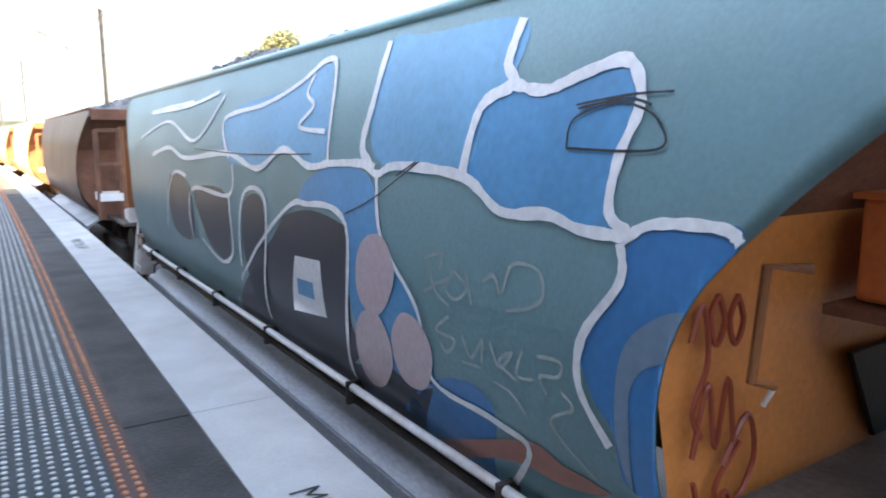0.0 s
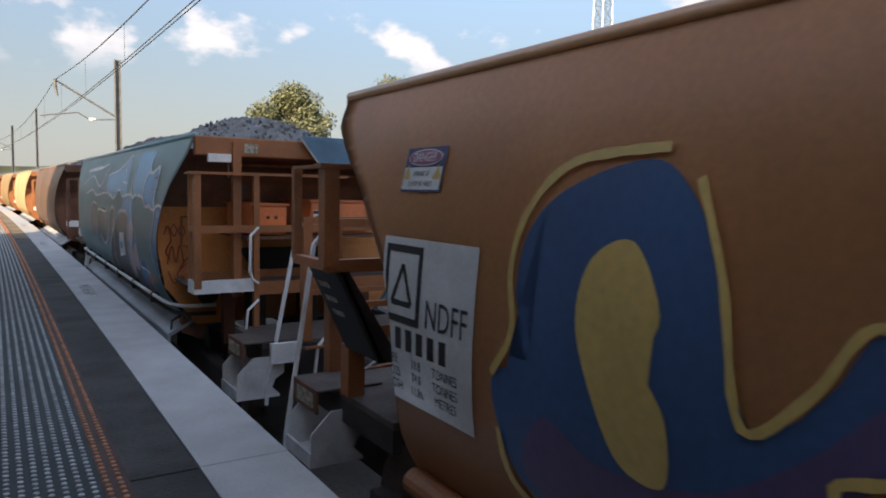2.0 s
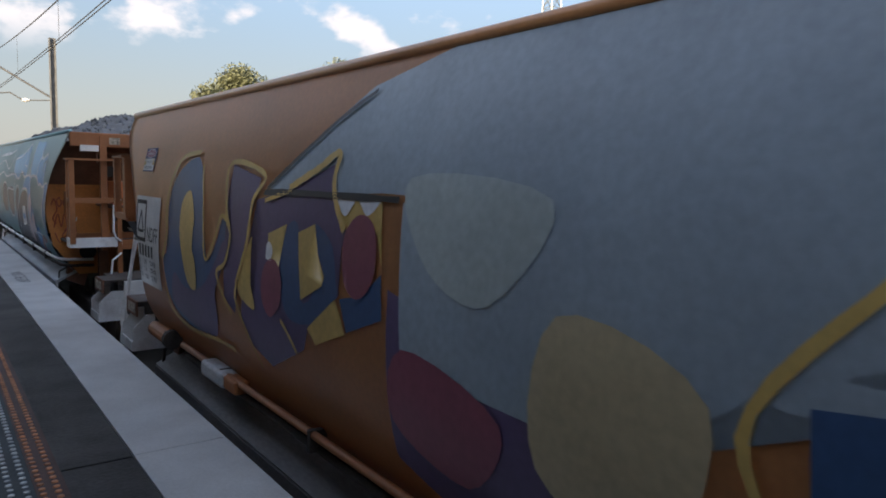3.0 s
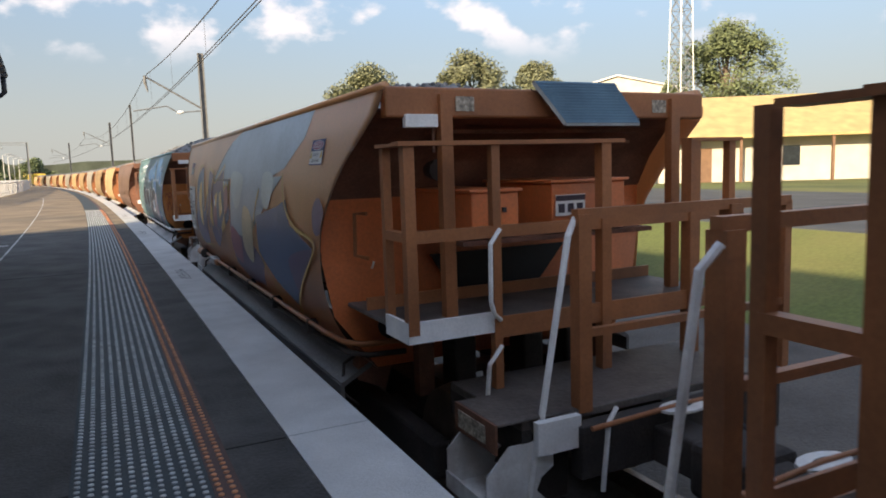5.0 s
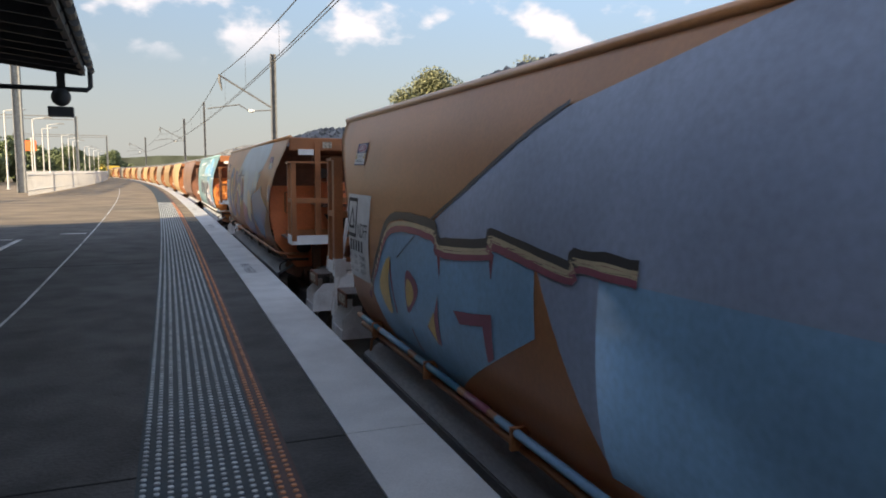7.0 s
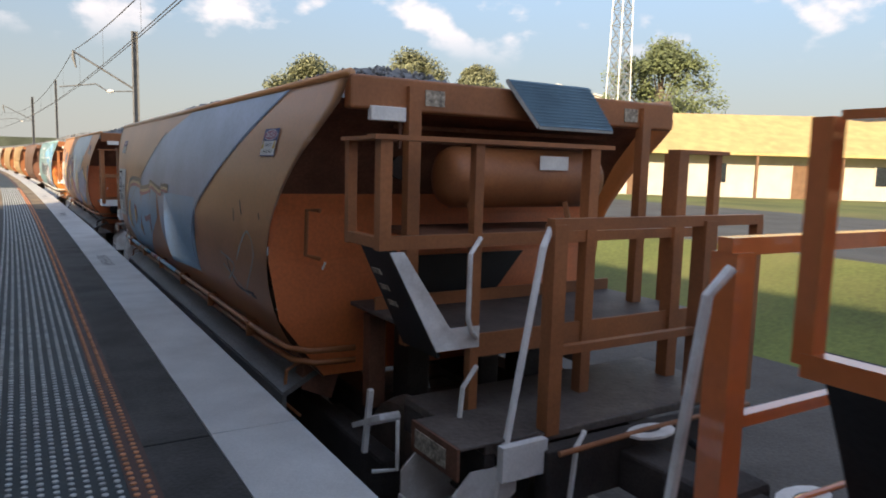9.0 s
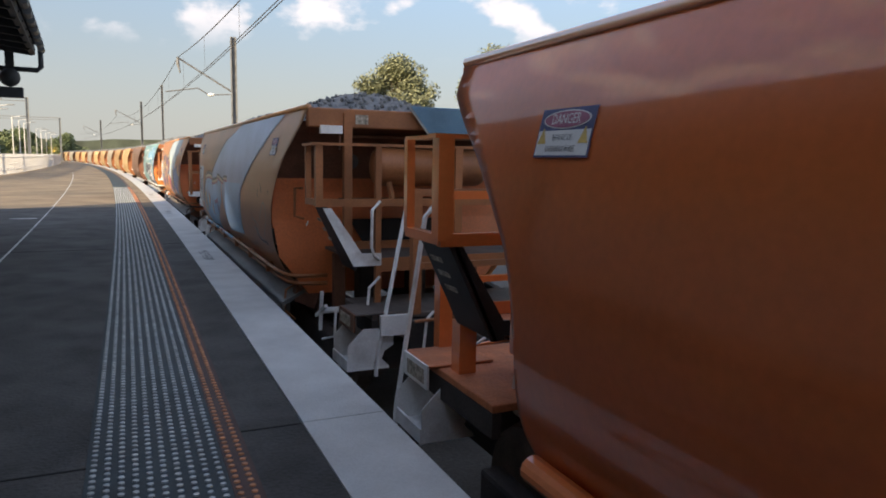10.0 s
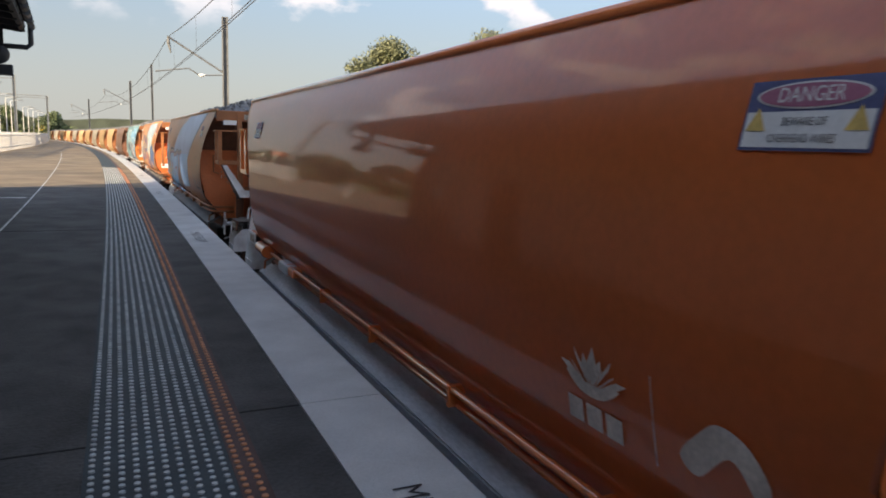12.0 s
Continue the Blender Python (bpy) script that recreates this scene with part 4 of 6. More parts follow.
# paler and yellower than the near wagons' orange: strong sun put into the colour
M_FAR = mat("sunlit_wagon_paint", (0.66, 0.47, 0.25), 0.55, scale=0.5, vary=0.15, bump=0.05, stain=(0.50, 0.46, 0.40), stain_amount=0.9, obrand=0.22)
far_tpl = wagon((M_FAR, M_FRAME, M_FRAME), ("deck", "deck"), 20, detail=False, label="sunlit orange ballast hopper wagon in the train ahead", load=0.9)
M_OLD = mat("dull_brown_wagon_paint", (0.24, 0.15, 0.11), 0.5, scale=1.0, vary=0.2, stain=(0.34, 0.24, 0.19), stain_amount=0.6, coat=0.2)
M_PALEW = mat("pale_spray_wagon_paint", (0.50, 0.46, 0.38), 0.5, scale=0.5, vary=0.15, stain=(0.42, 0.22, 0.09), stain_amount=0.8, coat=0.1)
TRAIN[0] = wagon((M_OLD, M_RUST, M_RUST), ("deck", "deck"), 21, detail=False, label="dull brown ballast hopper wagon with a white kick plate", load=0.9)
TRAIN[-1] = far_tpl
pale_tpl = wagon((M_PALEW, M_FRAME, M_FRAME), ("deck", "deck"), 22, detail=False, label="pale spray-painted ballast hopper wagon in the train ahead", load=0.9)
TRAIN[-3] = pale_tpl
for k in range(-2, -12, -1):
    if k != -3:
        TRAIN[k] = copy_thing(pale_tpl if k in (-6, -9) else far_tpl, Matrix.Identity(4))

# ---- right of the track ----
def tree(x, y, base, height, spread, seed, leaf, trunk_h=0.35, clumps=64, label="tall eucalypt with an open rounded crown", size=0.55):
    rng = random.Random(seed)
    root = tagged(new("tree"), label, "tree")
    bm = BM()
    tube(bm, [(0, 0, 0), (0.1, 0.05, height * 0.2), (0.0, 0.15, height * 0.45), (0.2, 0, height * 0.62)], [height * 0.03, height * 0.024, height * 0.017, height * 0.006], 8)
    centres = []
    for i in range(clumps):
        a = rng.uniform(0, 2 * math.pi)
        q = rng.random() ** 0.5
        h = trunk_h + (1 - trunk_h) * rng.random() ** 0.8
        prof = math.sin(min(1.0, (h - trunk_h) / (1 - trunk_h) * 0.82 + 0.18) * math.pi) ** 0.6
        c = Vector((math.cos(a) * q * spread * prof, math.sin(a) * q * spread * prof, h * height * 0.94))
        centres.append((c, spread * rng.uniform(0.16, 0.38)))
        if i % 2 == 0:
            s0 = Vector((0.05, 0.1, max(height * 0.22, c.z * 0.55)))
            tube(bm, [s0, s0.lerp(c, 0.5) + Vector((0, 0, height * 0.02)), c], [height * 0.009, height * 0.006, height * 0.002], 5)
    part("trunk", bm, M_BARK, root)
    vs, fs = [], []
    for c, r in centres:
        for _ in range(380):
            d = Vector((rng.gauss(0, 1), rng.gauss(0, 1), rng.gauss(0, 0.75))).normalized() * r * rng.random() ** 0.55
            p = c + d
            e = Vector((rng.gauss(0, 1), rng.gauss(0, 1), rng.gauss(0, 1))).normalized()
            g = e.orthogonal().normalized()
            w = size * rng.uniform(0.5, 1.0)
            k = len(vs)
            vs += [tuple(p - e * w * 0.5), tuple(p + g * w * 0.28), tuple(p + e * w * 0.5), tuple(p - g * w * 0.28)]
            fs.append((k, k + 1, k + 2, k + 3))
    me = bpy.data.meshes.new("crown")
    me.from_pydata(vs, [], fs)
    me.materials.append(leaf)
    cr = new("crown", me)
    cr.parent = root
    root.location = (x, y, base)
    return root


def polar(az, d):
    """A place d metres off, az degrees to the right of the track's line."""
    return d * math.sin(radians(az)), d * math.cos(radians(az))


for az, d, h, sp, seed, leaf in ((19.5, 120, 18.4, 7.0, 1, M_LEAF2), (27.9, 110, 18.9, 6.0, 2, M_LEAF2), (33.0, 118, 18.2, 5.2, 3, M_LEAF2), (47.4, 82, 15.5, 5.9, 4, M_LEAF), (69, 95, 9, 5, 5, M_LEAF), (60, 120, 7.5, 7, 6, M_LEAF2), (38, 140, 8, 9, 7, M_LEAF2), (24, 150, 9, 10, 8, M_LEAF2), (13, 160, 5, 9, 9, M_LEAF2), (8, 200, 4.5, 11, 10, M_LEAF2)):
    tree(*polar(az, d), 0.0, h, sp, seed, leaf, size=0.011 * d * 0.54)

# the long low house across the field
house = tagged(new("house"), "long low house with white walls and an ochre roof", "house")
hx, hy = polar(57, 48)
house.matrix_world = pose(hx, hy, -0.08, 0, 0, -33)
bm = BM()
bx(bm, -17, 30, 0, 8, 0, 2.7)
part("wall", bm, M_HOUSE, house)
bm = BM()
slab(bm, [(-18, -1.6, 2.55), (-18, -1.6, 2.7), (-18, 4, 5.35), (-18, 9.4, 2.7), (-18, 9.4, 2.55)], (49, 0, 0))
part("roof", bm, M_TILE, house)
for i in range(9):
    xx = -15 + i * 5
    bm = BM()
    bx(bm, xx, xx + 1.0, -0.05, 0.02, 0.0 if i % 2 else 0.9, 2.05)
    opening = part("door" if i % 2 else "window", bm, M_DOOR if i % 2 else M_GLASS, house)
    bm = bx(bx(BM(), xx - 0.08, xx, -0.07, 0.0, 0.0 if i % 2 else 0.9, 2.13), xx, xx + 1.0, -0.07, 0.0, 2.05, 2.13)
    part("frame", bm, M_HOUSE, opening)
    bm = bar(BM(), (xx + 2.3, -1.4, 0), (xx + 2.3, -1.4, 2.6), 0.14)
    part("veranda_post", bm, M_DOOR, house)
shed = tagged(new("shed"), "white gabled shed beyond the grass", "shed")
sx, sy = polar(39.5, 105)
shed.matrix_world = pose(sx, sy, -0.08, 0, 0, -40)
bm = BM()
slab(bm, [(-9, 0, 0), (9, 0, 0), (9, 0, 11.2), (0, 0, 13.4), (-9, 0, 11.2)], (0, 18, 0))
part("wall", bm, M_HOUSE, shed)
bm = BM()
slab(bm, [(-9.6, -0.4, 11.1), (0, -0.4, 13.5), (9.6, -0.4, 11.1), (9.6, -0.4, 11.35), (0, -0.4, 13.75), (-9.6, -0.4, 11.35)], (0, 19, 0))
part("roof", bm, M_STEEL, shed)

# lattice mast
tower = tagged(new("lattice_mast"), "tall galvanised lattice radio mast", "mast")
tx, ty = polar(44.2, 72)
tower.location = (tx, ty, -0.1)
bm = BM()
TH, TW0, TW1 = 31.0, 0.95, 0.45


def tcorner(i, z):
    w = TW0 + (TW1 - TW0) * z / TH
    return Vector(((1 if i in (0, 1) else -1) * w, (1 if i in (1, 2) else -1) * w, z))


for i in range(4):
    bar(bm, tcorner(i, 0), tcorner(i, TH), 0.10)
part("legs", bm, M_STEEL, tower)
bm = BM()
nz = 20
for j in range(nz):
    z0, z1 = TH * j / nz, TH * (j + 1) / nz
    for i in range(4):
        bar(bm, tcorner(i, z0), tcorner((i + 1) % 4, z1), 0.045)
        bar(bm, tcorner((i + 1) % 4, z0), tcorner(i, z1), 0.045)
        bar(bm, tcorner(i, z1), tcorner((i + 1) % 4, z1), 0.06)
part("bracing", bm, M_STEEL, tower)

# ---- overhead line ----
def mast(y, lateral, top, arm=True, r=0.13):
    p = along(y, lateral, -1.3)
    root = tagged(new("overhead_line_mast"), "grey steel overhead line mast beside the track", "mast", group="overhead line masts")
    root.matrix_world = pose(p.x, p.y, p.z, 0, 0, heading(y))
    hgt = top + 1.3
    bm = BM()
    bx(bm, -r, r, -0.02, 0.02, 0, hgt)
    bx(bm, -r, -r + 0.03, -r, r, 0, hgt)
    bx(bm, r - 0.03, r, -r, r, 0, hgt)
    part("column", bm, M_MAST, root)
    if arm:
        # cantilever up to the catenary, registration arm to the contact wire
        bm = tube(BM(), [(0, 0, hgt - 2.7), (-lateral - 0.05, 0, hgt - 1.15)], 0.045)
        ca = part("cantilever", bm, M_MAST, root)
        bm = tube(BM(), [(0, 0, hgt - 2.75), (-1.2, 0, hgt - 2.85), (-1.7, 0, hgt - 2.55), (-lateral - 0.6, 0, hgt - 2.8)], 0.03)
        ra = part("registration_arm", bm, M_MAST, root)
        bm = tube(BM(), [(-0.95, 0, hgt - 2.83), (-1.1, 0, hgt - 2.84), (-1.25, 0, hgt - 2.84)], [0.05, 0.09, 0.05])
        part("insulator", bm, M_WHITE, ra)
        bm = tube(BM(), [(-lateral, 0, hgt - 1.15), (-lateral, 0, hgt - 1.45), (-lateral + 0.1, 0, hgt - 1.9)], [0.05, 0.08, 0.03])
        part("insulator", bm, M_MAST, ca)
    return root


mast(36.2, 2.58, 7.2)
mast(95, 2.9, 8.0)
mast(75, 2.9, 8.3, False, 0.1)
mast(150, 2.9, 8.0)


def hang(y):
    """How far the catenary sags at y."""
    u = ((y - 36.2) / 59) % 1.0
    return 0.9 * 4 * u * (1 - u)


for lat, z, sag in ((0.0, 6.05, 1), (-0.04, 4.38, 0), (0.04, 4.38, 0)):
    root = tagged(new("overhead_wire"), "thin dark overhead wire along the track", "wire", group="overhead wires")
    part("wire", tube(BM(), [along(y, lat, z - sag * hang(y)) for y in steps(-25, 150, 2.5)], 0.016 if sag else 0.012, 5), M_WIRE, root)
drop = tagged(new("dropper_wires"), "thin droppers between catenary and contact wire", "wire", kind="stuff")
bm = BM()
for i in range(16):
    y = -18 + i * 7.4
    tube(bm, [along(y, 0, 6.05 - hang(y)), along(y, 0, 4.38)], 0.006, 4)
part("dropper", bm, M_WIRE, drop)


# ---- far distance ----
bm = BM()
rng = random.Random(5)
n = 90
ring0 = []
for i in range(n + 1):
    az = -70 + 150 * i / n
    d = 900
    x, y = polar(az, d)
    ring0.append((bm.verts.new((x, y, -2)), bm.verts.new((x, y, 20 + 5 * noise.noise(Vector((az * 0.13, 0, 0))) + 3.0 * noise.noise(Vector((az * 0.9, 3, 0))))), bm.verts.new((x * 1.3, y * 1.3, -2))))
for a, b in zip(ring0, ring0[1:]):
    bm.faces.new((a[0], b[0], b[1], a[1]))
    bm.faces.new((a[1], b[1], b[2], a[2]))
tagged(part("backdrop", bm, M_HILL), "low wooded ridge on the horizon", "hills", kind="structure")


# ---- paint on the wagons ----
def spray(name, color, rough=0.5):
    return mat(name, color, rough, scale=1.5, vary=0.18, bump=0.04, fine=30, coat=0.3, coat_rough=0.3)


PAINT = {
    "BRIGHT": spray("bright_blue_spray", (0.08, 0.29, 0.53)), "MID": spray("mid_blue_spray", (0.14, 0.37, 0.58)), "DEEP": spray("deep_blue_spray", (0.035, 0.18, 0.42)),
    "SMOKE": spray("smoky_blue_spray", (0.16, 0.24, 0.33)), "INK": spray("ink_spray", (0.025, 0.028, 0.045)), "CHALK": spray("white_spray", (0.78, 0.79, 0.80)),
    "PALE": spray("pale_marker", (0.40, 0.47, 0.46)), "PINK": spray("grey_pink_spray", (0.50, 0.40, 0.42)), "RUSTPINK": spray("dusty_pink_spray", (0.38, 0.17, 0.13)),
    "SCRATCH": spray("black_spray", (0.018, 0.018, 0.022)), "GREY": spray("blue_grey_paint", (0.30, 0.37, 0.42)), "PURPLE": spray("dark_purple_spray", (0.10, 0.068, 0.155)),
    "YELLOW": spray("dull_yellow_spray", (0.62, 0.43, 0.13)), "NAVY": spray("navy_spray", (0.034, 0.088, 0.205)), "MAROON": spray("maroon_spray", (0.25, 0.065, 0.10)),
    "LILAC": spray("lilac_grey_paint", (0.28, 0.345, 0.46)), "SKYBLUE": spray("sky_blue_spray", (0.20, 0.38, 0.55)), "TEAL": spray("teal_spray", (0.035, 0.16, 0.24)), "CREAM": spray("cream_spray", (0.50, 0.42, 0.26))}


def curve_through(pts, closed, n=5):
    """A smooth line through the points."""
    out = []
    m = len(pts)
    for i in range(m if closed else m - 1):
        p = [Vector(pts[(i + k) % m] if closed else pts[max(0, min(m - 1, i + k))]) for k in (-1, 0, 1, 2)]
        for j in range(n):
            t = j / n
            out.append(0.5 * ((2 * p[1]) + (p[2] - p[0]) * t + (2 * p[0] - 5 * p[1] + 4 * p[2] - p[3]) * t * t + (3 * p[1] - p[0] - 3 * p[2] + p[3]) * t ** 3))
    if not closed:
        out.append(Vector(pts[-1]))
    return out


EXT = 0.35


def onto(y, z, layer, ext=0.0):
    """The hull's outer face at y and z, lifted by the paint's layer."""
    z = min(max(z, -0.1), 1.845)
    e = HALF - cut(z) - 0.004
    return Vector((-hw(z) - 0.0025 - 0.0016 * layer, min(max(y, -e - ext), e), z + DROP))


def patch(k, color, layer, pts, smooth=1, name="painted_patch"):
    line = curve_through(pts, True) if smooth else [Vector(p) for p in pts]
    bm = BM()
    bm.faces.new([bm.verts.new((0, p[0], p[1])) for p in line])
    bmesh.ops.triangulate(bm, faces=bm.faces[:])
    for i in range(1, 24):
        bmesh.ops.bisect_plane(bm, geom=bm.verts[:] + bm.edges[:] + bm.faces[:], plane_co=(0, 0, -0.1 + 0.085 * i), plane_no=(0, 0, 1))
    for v in bm.verts:
        v.co = onto(v.co.y, v.co.z, layer, EXT)
    for f in bm.faces:
        f.normal_update()
        if f.normal.x > 0:
            f.normal_flip()
    return part(name, bm, PAINT[color] if isinstance(color, str) else color, TRAIN[k], smooth=True)


def stroke(k, color, layer, width, pts, name="painted_line"):
    line = curve_through(pts, False, 6)
    bm = BM()
    rows = []
    rng = random.Random(len(pts) * 7 + layer)
    for i, p in enumerate(line):
        d = (line[min(i + 1, len(line) - 1)] - line[max(i - 1, 0)])
        d = d.normalized() if d.length > 1e-6 else Vector((1, 0))
        n = Vector((-d.y, d.x)) * width * 0.5 * rng.uniform(0.8, 1.2)
        rows.append((bm.verts.new(onto(p.x + n.x, p.y + n.y, layer, EXT)), bm.verts.new(onto(p.x, p.y, layer, EXT)), bm.verts.new(onto(p.x - n.x, p.y - n.y, layer, EXT))))
    for a, b in zip(rows, rows[1:]):
        for q in range(2):
            bm.faces.new((a[q], a[q + 1], b[q + 1], b[q]))
    for f in bm.faces:
        f.normal_update()
        if f.normal.x > 0:
            f.normal_flip()
    return part(name, bm, PAINT[color] if isinstance(color, str) else color, TRAIN[k])


def oval(k, color, layer, c, ry, rz):
    return patch(k, color, layer, [(c[0] + ry * math.cos(a * math.pi / 6), c[1] + rz * math.sin(a * math.pi / 6)) for a in range(12)], 1, "painted_oval")


patch(1, "BRIGHT", 0, [(-3.17, 1.51), (-3.01, 1.46), (-2.98, 1.25), (-3.19, 1.13), (-3.41, 1.14), (-3.53, 1.1), (-3.71, 1.13), (-3.65, 1.17), (-3.64, 1.32), (-3.7, 1.45), (-3.63, 1.56), (-3.37, 1.51)], 1)
patch(1, "MID", 0, [(-2.23, 1.75), (-2.3, 1.28), (-2.96, 1.25), (-3.01, 1.48), (-3.14, 1.55), (-3.13, 1.74), (-2.55, 1.76)], 1)
patch(1, "MID", 0, [(-0.04, 1.53), (-0.13, 1.23), (-0.8, 1.19), (-1.21, 1.28), (-1.77, 1.24), (-1.68, 1.7), (-1.55, 1.74), (-1.2, 1.64)], 1)
patch(1, "BRIGHT", 0, [(-1.57, 1.14), (-1.84, 1.22), (-2.2, 1.22), (-2.35, 1.11), (-2.4, 0.95), (-2.71, 0.68), (-2.76, 0.41), (-2.42, 0.38), (-2.11, 0.55), (-2.08, 0.96), (-1.84, 1.02), (-1.51, 1.04)], 1)
patch(1, "DEEP", 0, [(-3.81, 1.14), (-4.01, 1.17), (-4.04, 1.13), (-3.98, 1.04), (-3.93, 0.92), (-3.88, 0.49), (-3.74, 0.43), (-3.7, 0.58), (-3.63, 0.65), (-3.58, 0.81), (-3.71, 0.99), (-3.72, 1.08)], 1)
patch(1, "SMOKE", 1, [(-3.93, 0.95), (-3.83, 0.92), (-3.73, 0.81), (-3.71, 0.58), (-3.76, 0.42), (-3.75, 0.63), (-3.79, 0.77), (-3.92, 0.85)], 1)
patch(1, "DEEP", 0, [(-2.77, 0.44), (-3.16, 0.41), (-2.67, -0.26), (-2.33, -0.35), (-1.92, -0.23)], 1)
patch(1, "INK", 0, [(0.88, -0.35), (-1.08, 0.79), (-1.26, 0.93), (-1.63, 1.0), (-2.01, 0.97), (-2.08, 0.91), (-2.07, 0.54), (-1.98, 0.28), (-0.43, -0.3), (0.22, -0.24)], 1)
patch(1, "INK", 0, [(-0.55, 0.95), (-0.93, 0.98), (-0.94, 0.43), (-0.74, 0.23), (-0.55, 0.51)], 1)
patch(1, "INK", 0, [(0.67, 0.97), (-0.18, 0.98), (-0.18, 0.53), (0.23, 0.55), (0.47, 0.7)], 1)
patch(1, "INK", 0, [(1.57, 1.04), (0.85, 0.98), (0.81, 0.57), (1.49, 0.59)], 1)
patch(1, "INK", 0, [(-2.42, 0.38), (-2.74, 0.38), (-1.97, -0.29), (-1.27, -0.32), (-1.12, 0.16), (-1.98, 0.28)], 1)
patch(1, "CHALK", 1, [(-1.43, 0.74), (-1.77, 0.76), (-1.78, 0.47), (-1.3, 0.41)], 0)
patch(1, "BRIGHT", 2, [(-1.44, 0.62), (-1.66, 0.63), (-1.66, 0.54), (-1.43, 0.53)], 0)
patch(1, "RUSTPINK", 1, [(-1.94, -0.22), (-3.2, 0.36), (-3.48, 0.38), (-3.67, 0.37), (-3.46, 0.3), (-3.08, 0.23), (-2.03, -0.29)], 1)
stroke(1, "CHALK", 3, 0.05, [(-2.23, 1.77), (-2.21, 1.52), (-2.18, 1.32), (-2.31, 1.23)])
stroke(1, "CHALK", 3, 0.045, [(-3.13, 1.74), (-3.11, 1.6), (-3.16, 1.53), (-3.01, 1.46), (-2.96, 1.23)])
stroke(1, "CHALK", 3, 0.035, [(-3.16, 1.53), (-3.32, 1.5), (-3.48, 1.54), (-3.63, 1.56), (-3.7, 1.45), (-3.66, 1.31), (-3.65, 1.17), (-3.72, 1.12)])
stroke(1, "CHALK", 3, 0.035, [(-1.83, 1.24), (-2.2, 1.25), (-2.34, 1.21), (-2.5, 1.25), (-2.96, 1.23), (-3.19, 1.13), (-3.41, 1.14), (-3.55, 1.11), (-3.71, 1.11)])
stroke(1, "CHALK", 3, 0.03, [(-3.71, 1.1), (-3.8, 1.15), (-3.99, 1.16), (-4.04, 1.13)])
stroke(1, "CHALK", 3, 0.03, [(-3.7, 1.09), (-3.71, 0.99), (-3.59, 0.82), (-3.58, 0.67), (-3.69, 0.53)])
stroke(1, "CHALK", 3, 0.025, [(-2.34, 1.21), (-2.41, 0.95), (-2.7, 0.71), (-2.77, 0.44), (-3.16, 0.41), (-3.3, 0.32), (-2.69, -0.25)])
stroke(1, "CHALK", 3, 0.035, [(2.35, 1.2), (1.63, 1.28), (0.98, 1.2), (-0.13, 1.26), (-0.8, 1.18), (-1.21, 1.3), (-1.59, 1.22), (-1.83, 1.24)])
stroke(1, "CHALK", 3, 0.03, [(-0.2, 1.23), (0.01, 1.49), (-0.78, 1.56), (-1.27, 1.65), (-1.58, 1.75), (-1.74, 1.67), (-1.83, 1.24)])
stroke(1, "CHALK", 3, 0.025, [(-1.47, 1.69), (-1.43, 1.59), (-1.55, 1.52), (-1.4, 1.42), (-1.75, 1.39)])
stroke(1, "CHALK", 3, 0.03, [(1.04, -0.45), (-1.08, 0.86), (-1.63, 1.03), (-2.07, 0.97), (-2.04, 0.53), (-1.88, 0.17)])
stroke(1, "CHALK", 3, 0.03, [(-0.44, 0.53), (-0.55, 1.0), (-0.93, 1.03), (-0.98, 0.75), (-0.74, 0.23)])
stroke(1, "CHALK", 3, 0.03, [(0.81, 0.57), (0.76, 0.96), (-0.24, 0.98), (-0.3, 1.19)])
stroke(1, "CHALK", 3, 0.03, [(1.01, 1.65), (1.93, 1.64), (2.66, 1.61), (1.25, 1.62), (0.3, 1.69)])
stroke(1, "CHALK", 3, 0.03, [(3.02, 1.36), (1.8, 1.51), (0.75, 1.34), (0.13, 1.66)])
stroke(1, "CHALK", 3, 0.03, [(1.74, 0.56), (1.46, 1.04), (0.95, 1.06)])
stroke(1, "CHALK", 3, 0.03, [(-0.24, 0.98), (-0.29, 0.62), (0.05, 0.49), (0.52, 0.6)])
stroke(1, "PALE", 1, 0.012, [(-2.76, 0.92), (-2.87, 0.95), (-2.86, 0.89)])
stroke(1, "PALE", 1, 0.012, [(-2.78, 0.91), (-2.83, 0.81), (-2.92, 0.77)])
stroke(1, "PALE", 1, 0.012, [(-2.75, 0.79), (-2.92, 0.87)])
stroke(1, "PALE", 1, 0.012, [(-2.95, 0.9), (-2.9, 0.83), (-2.96, 0.8), (-3.03, 0.85), (-2.95, 0.9)])
stroke(1, "PALE", 1, 0.012, [(-3.02, 0.91), (-3.06, 0.8)])
stroke(1, "PALE", 1, 0.012, [(-3.12, 0.89), (-3.18, 0.92), (-3.22, 0.87), (-3.27, 0.97), (-3.39, 0.97), (-3.42, 0.9), (-3.36, 0.85), (-3.25, 0.82)])
stroke(1, "PALE", 1, 0.012, [(-2.92, 0.73), (-2.83, 0.66), (-2.95, 0.65), (-2.9, 0.59), (-2.85, 0.62)])
stroke(1, "PALE", 1, 0.012, [(-3, 0.68), (-3.05, 0.61), (-3.12, 0.69), (-3.11, 0.61)])
stroke(1, "PALE", 1, 0.012, [(-3.16, 0.7), (-3.21, 0.62), (-3.28, 0.69), (-3.21, 0.64), (-3.3, 0.6)])
stroke(1, "PALE", 1, 0.012, [(-3.33, 0.71), (-3.3, 0.62), (-3.38, 0.63)])
stroke(1, "PALE", 1, 0.012, [(-3.4, 0.71), (-3.5, 0.72), (-3.49, 0.67), (-3.41, 0.65), (-3.44, 0.6)])
stroke(1, "PALE", 1, 0.012, [(-2.99, 0.58), (-3.11, 0.59)])
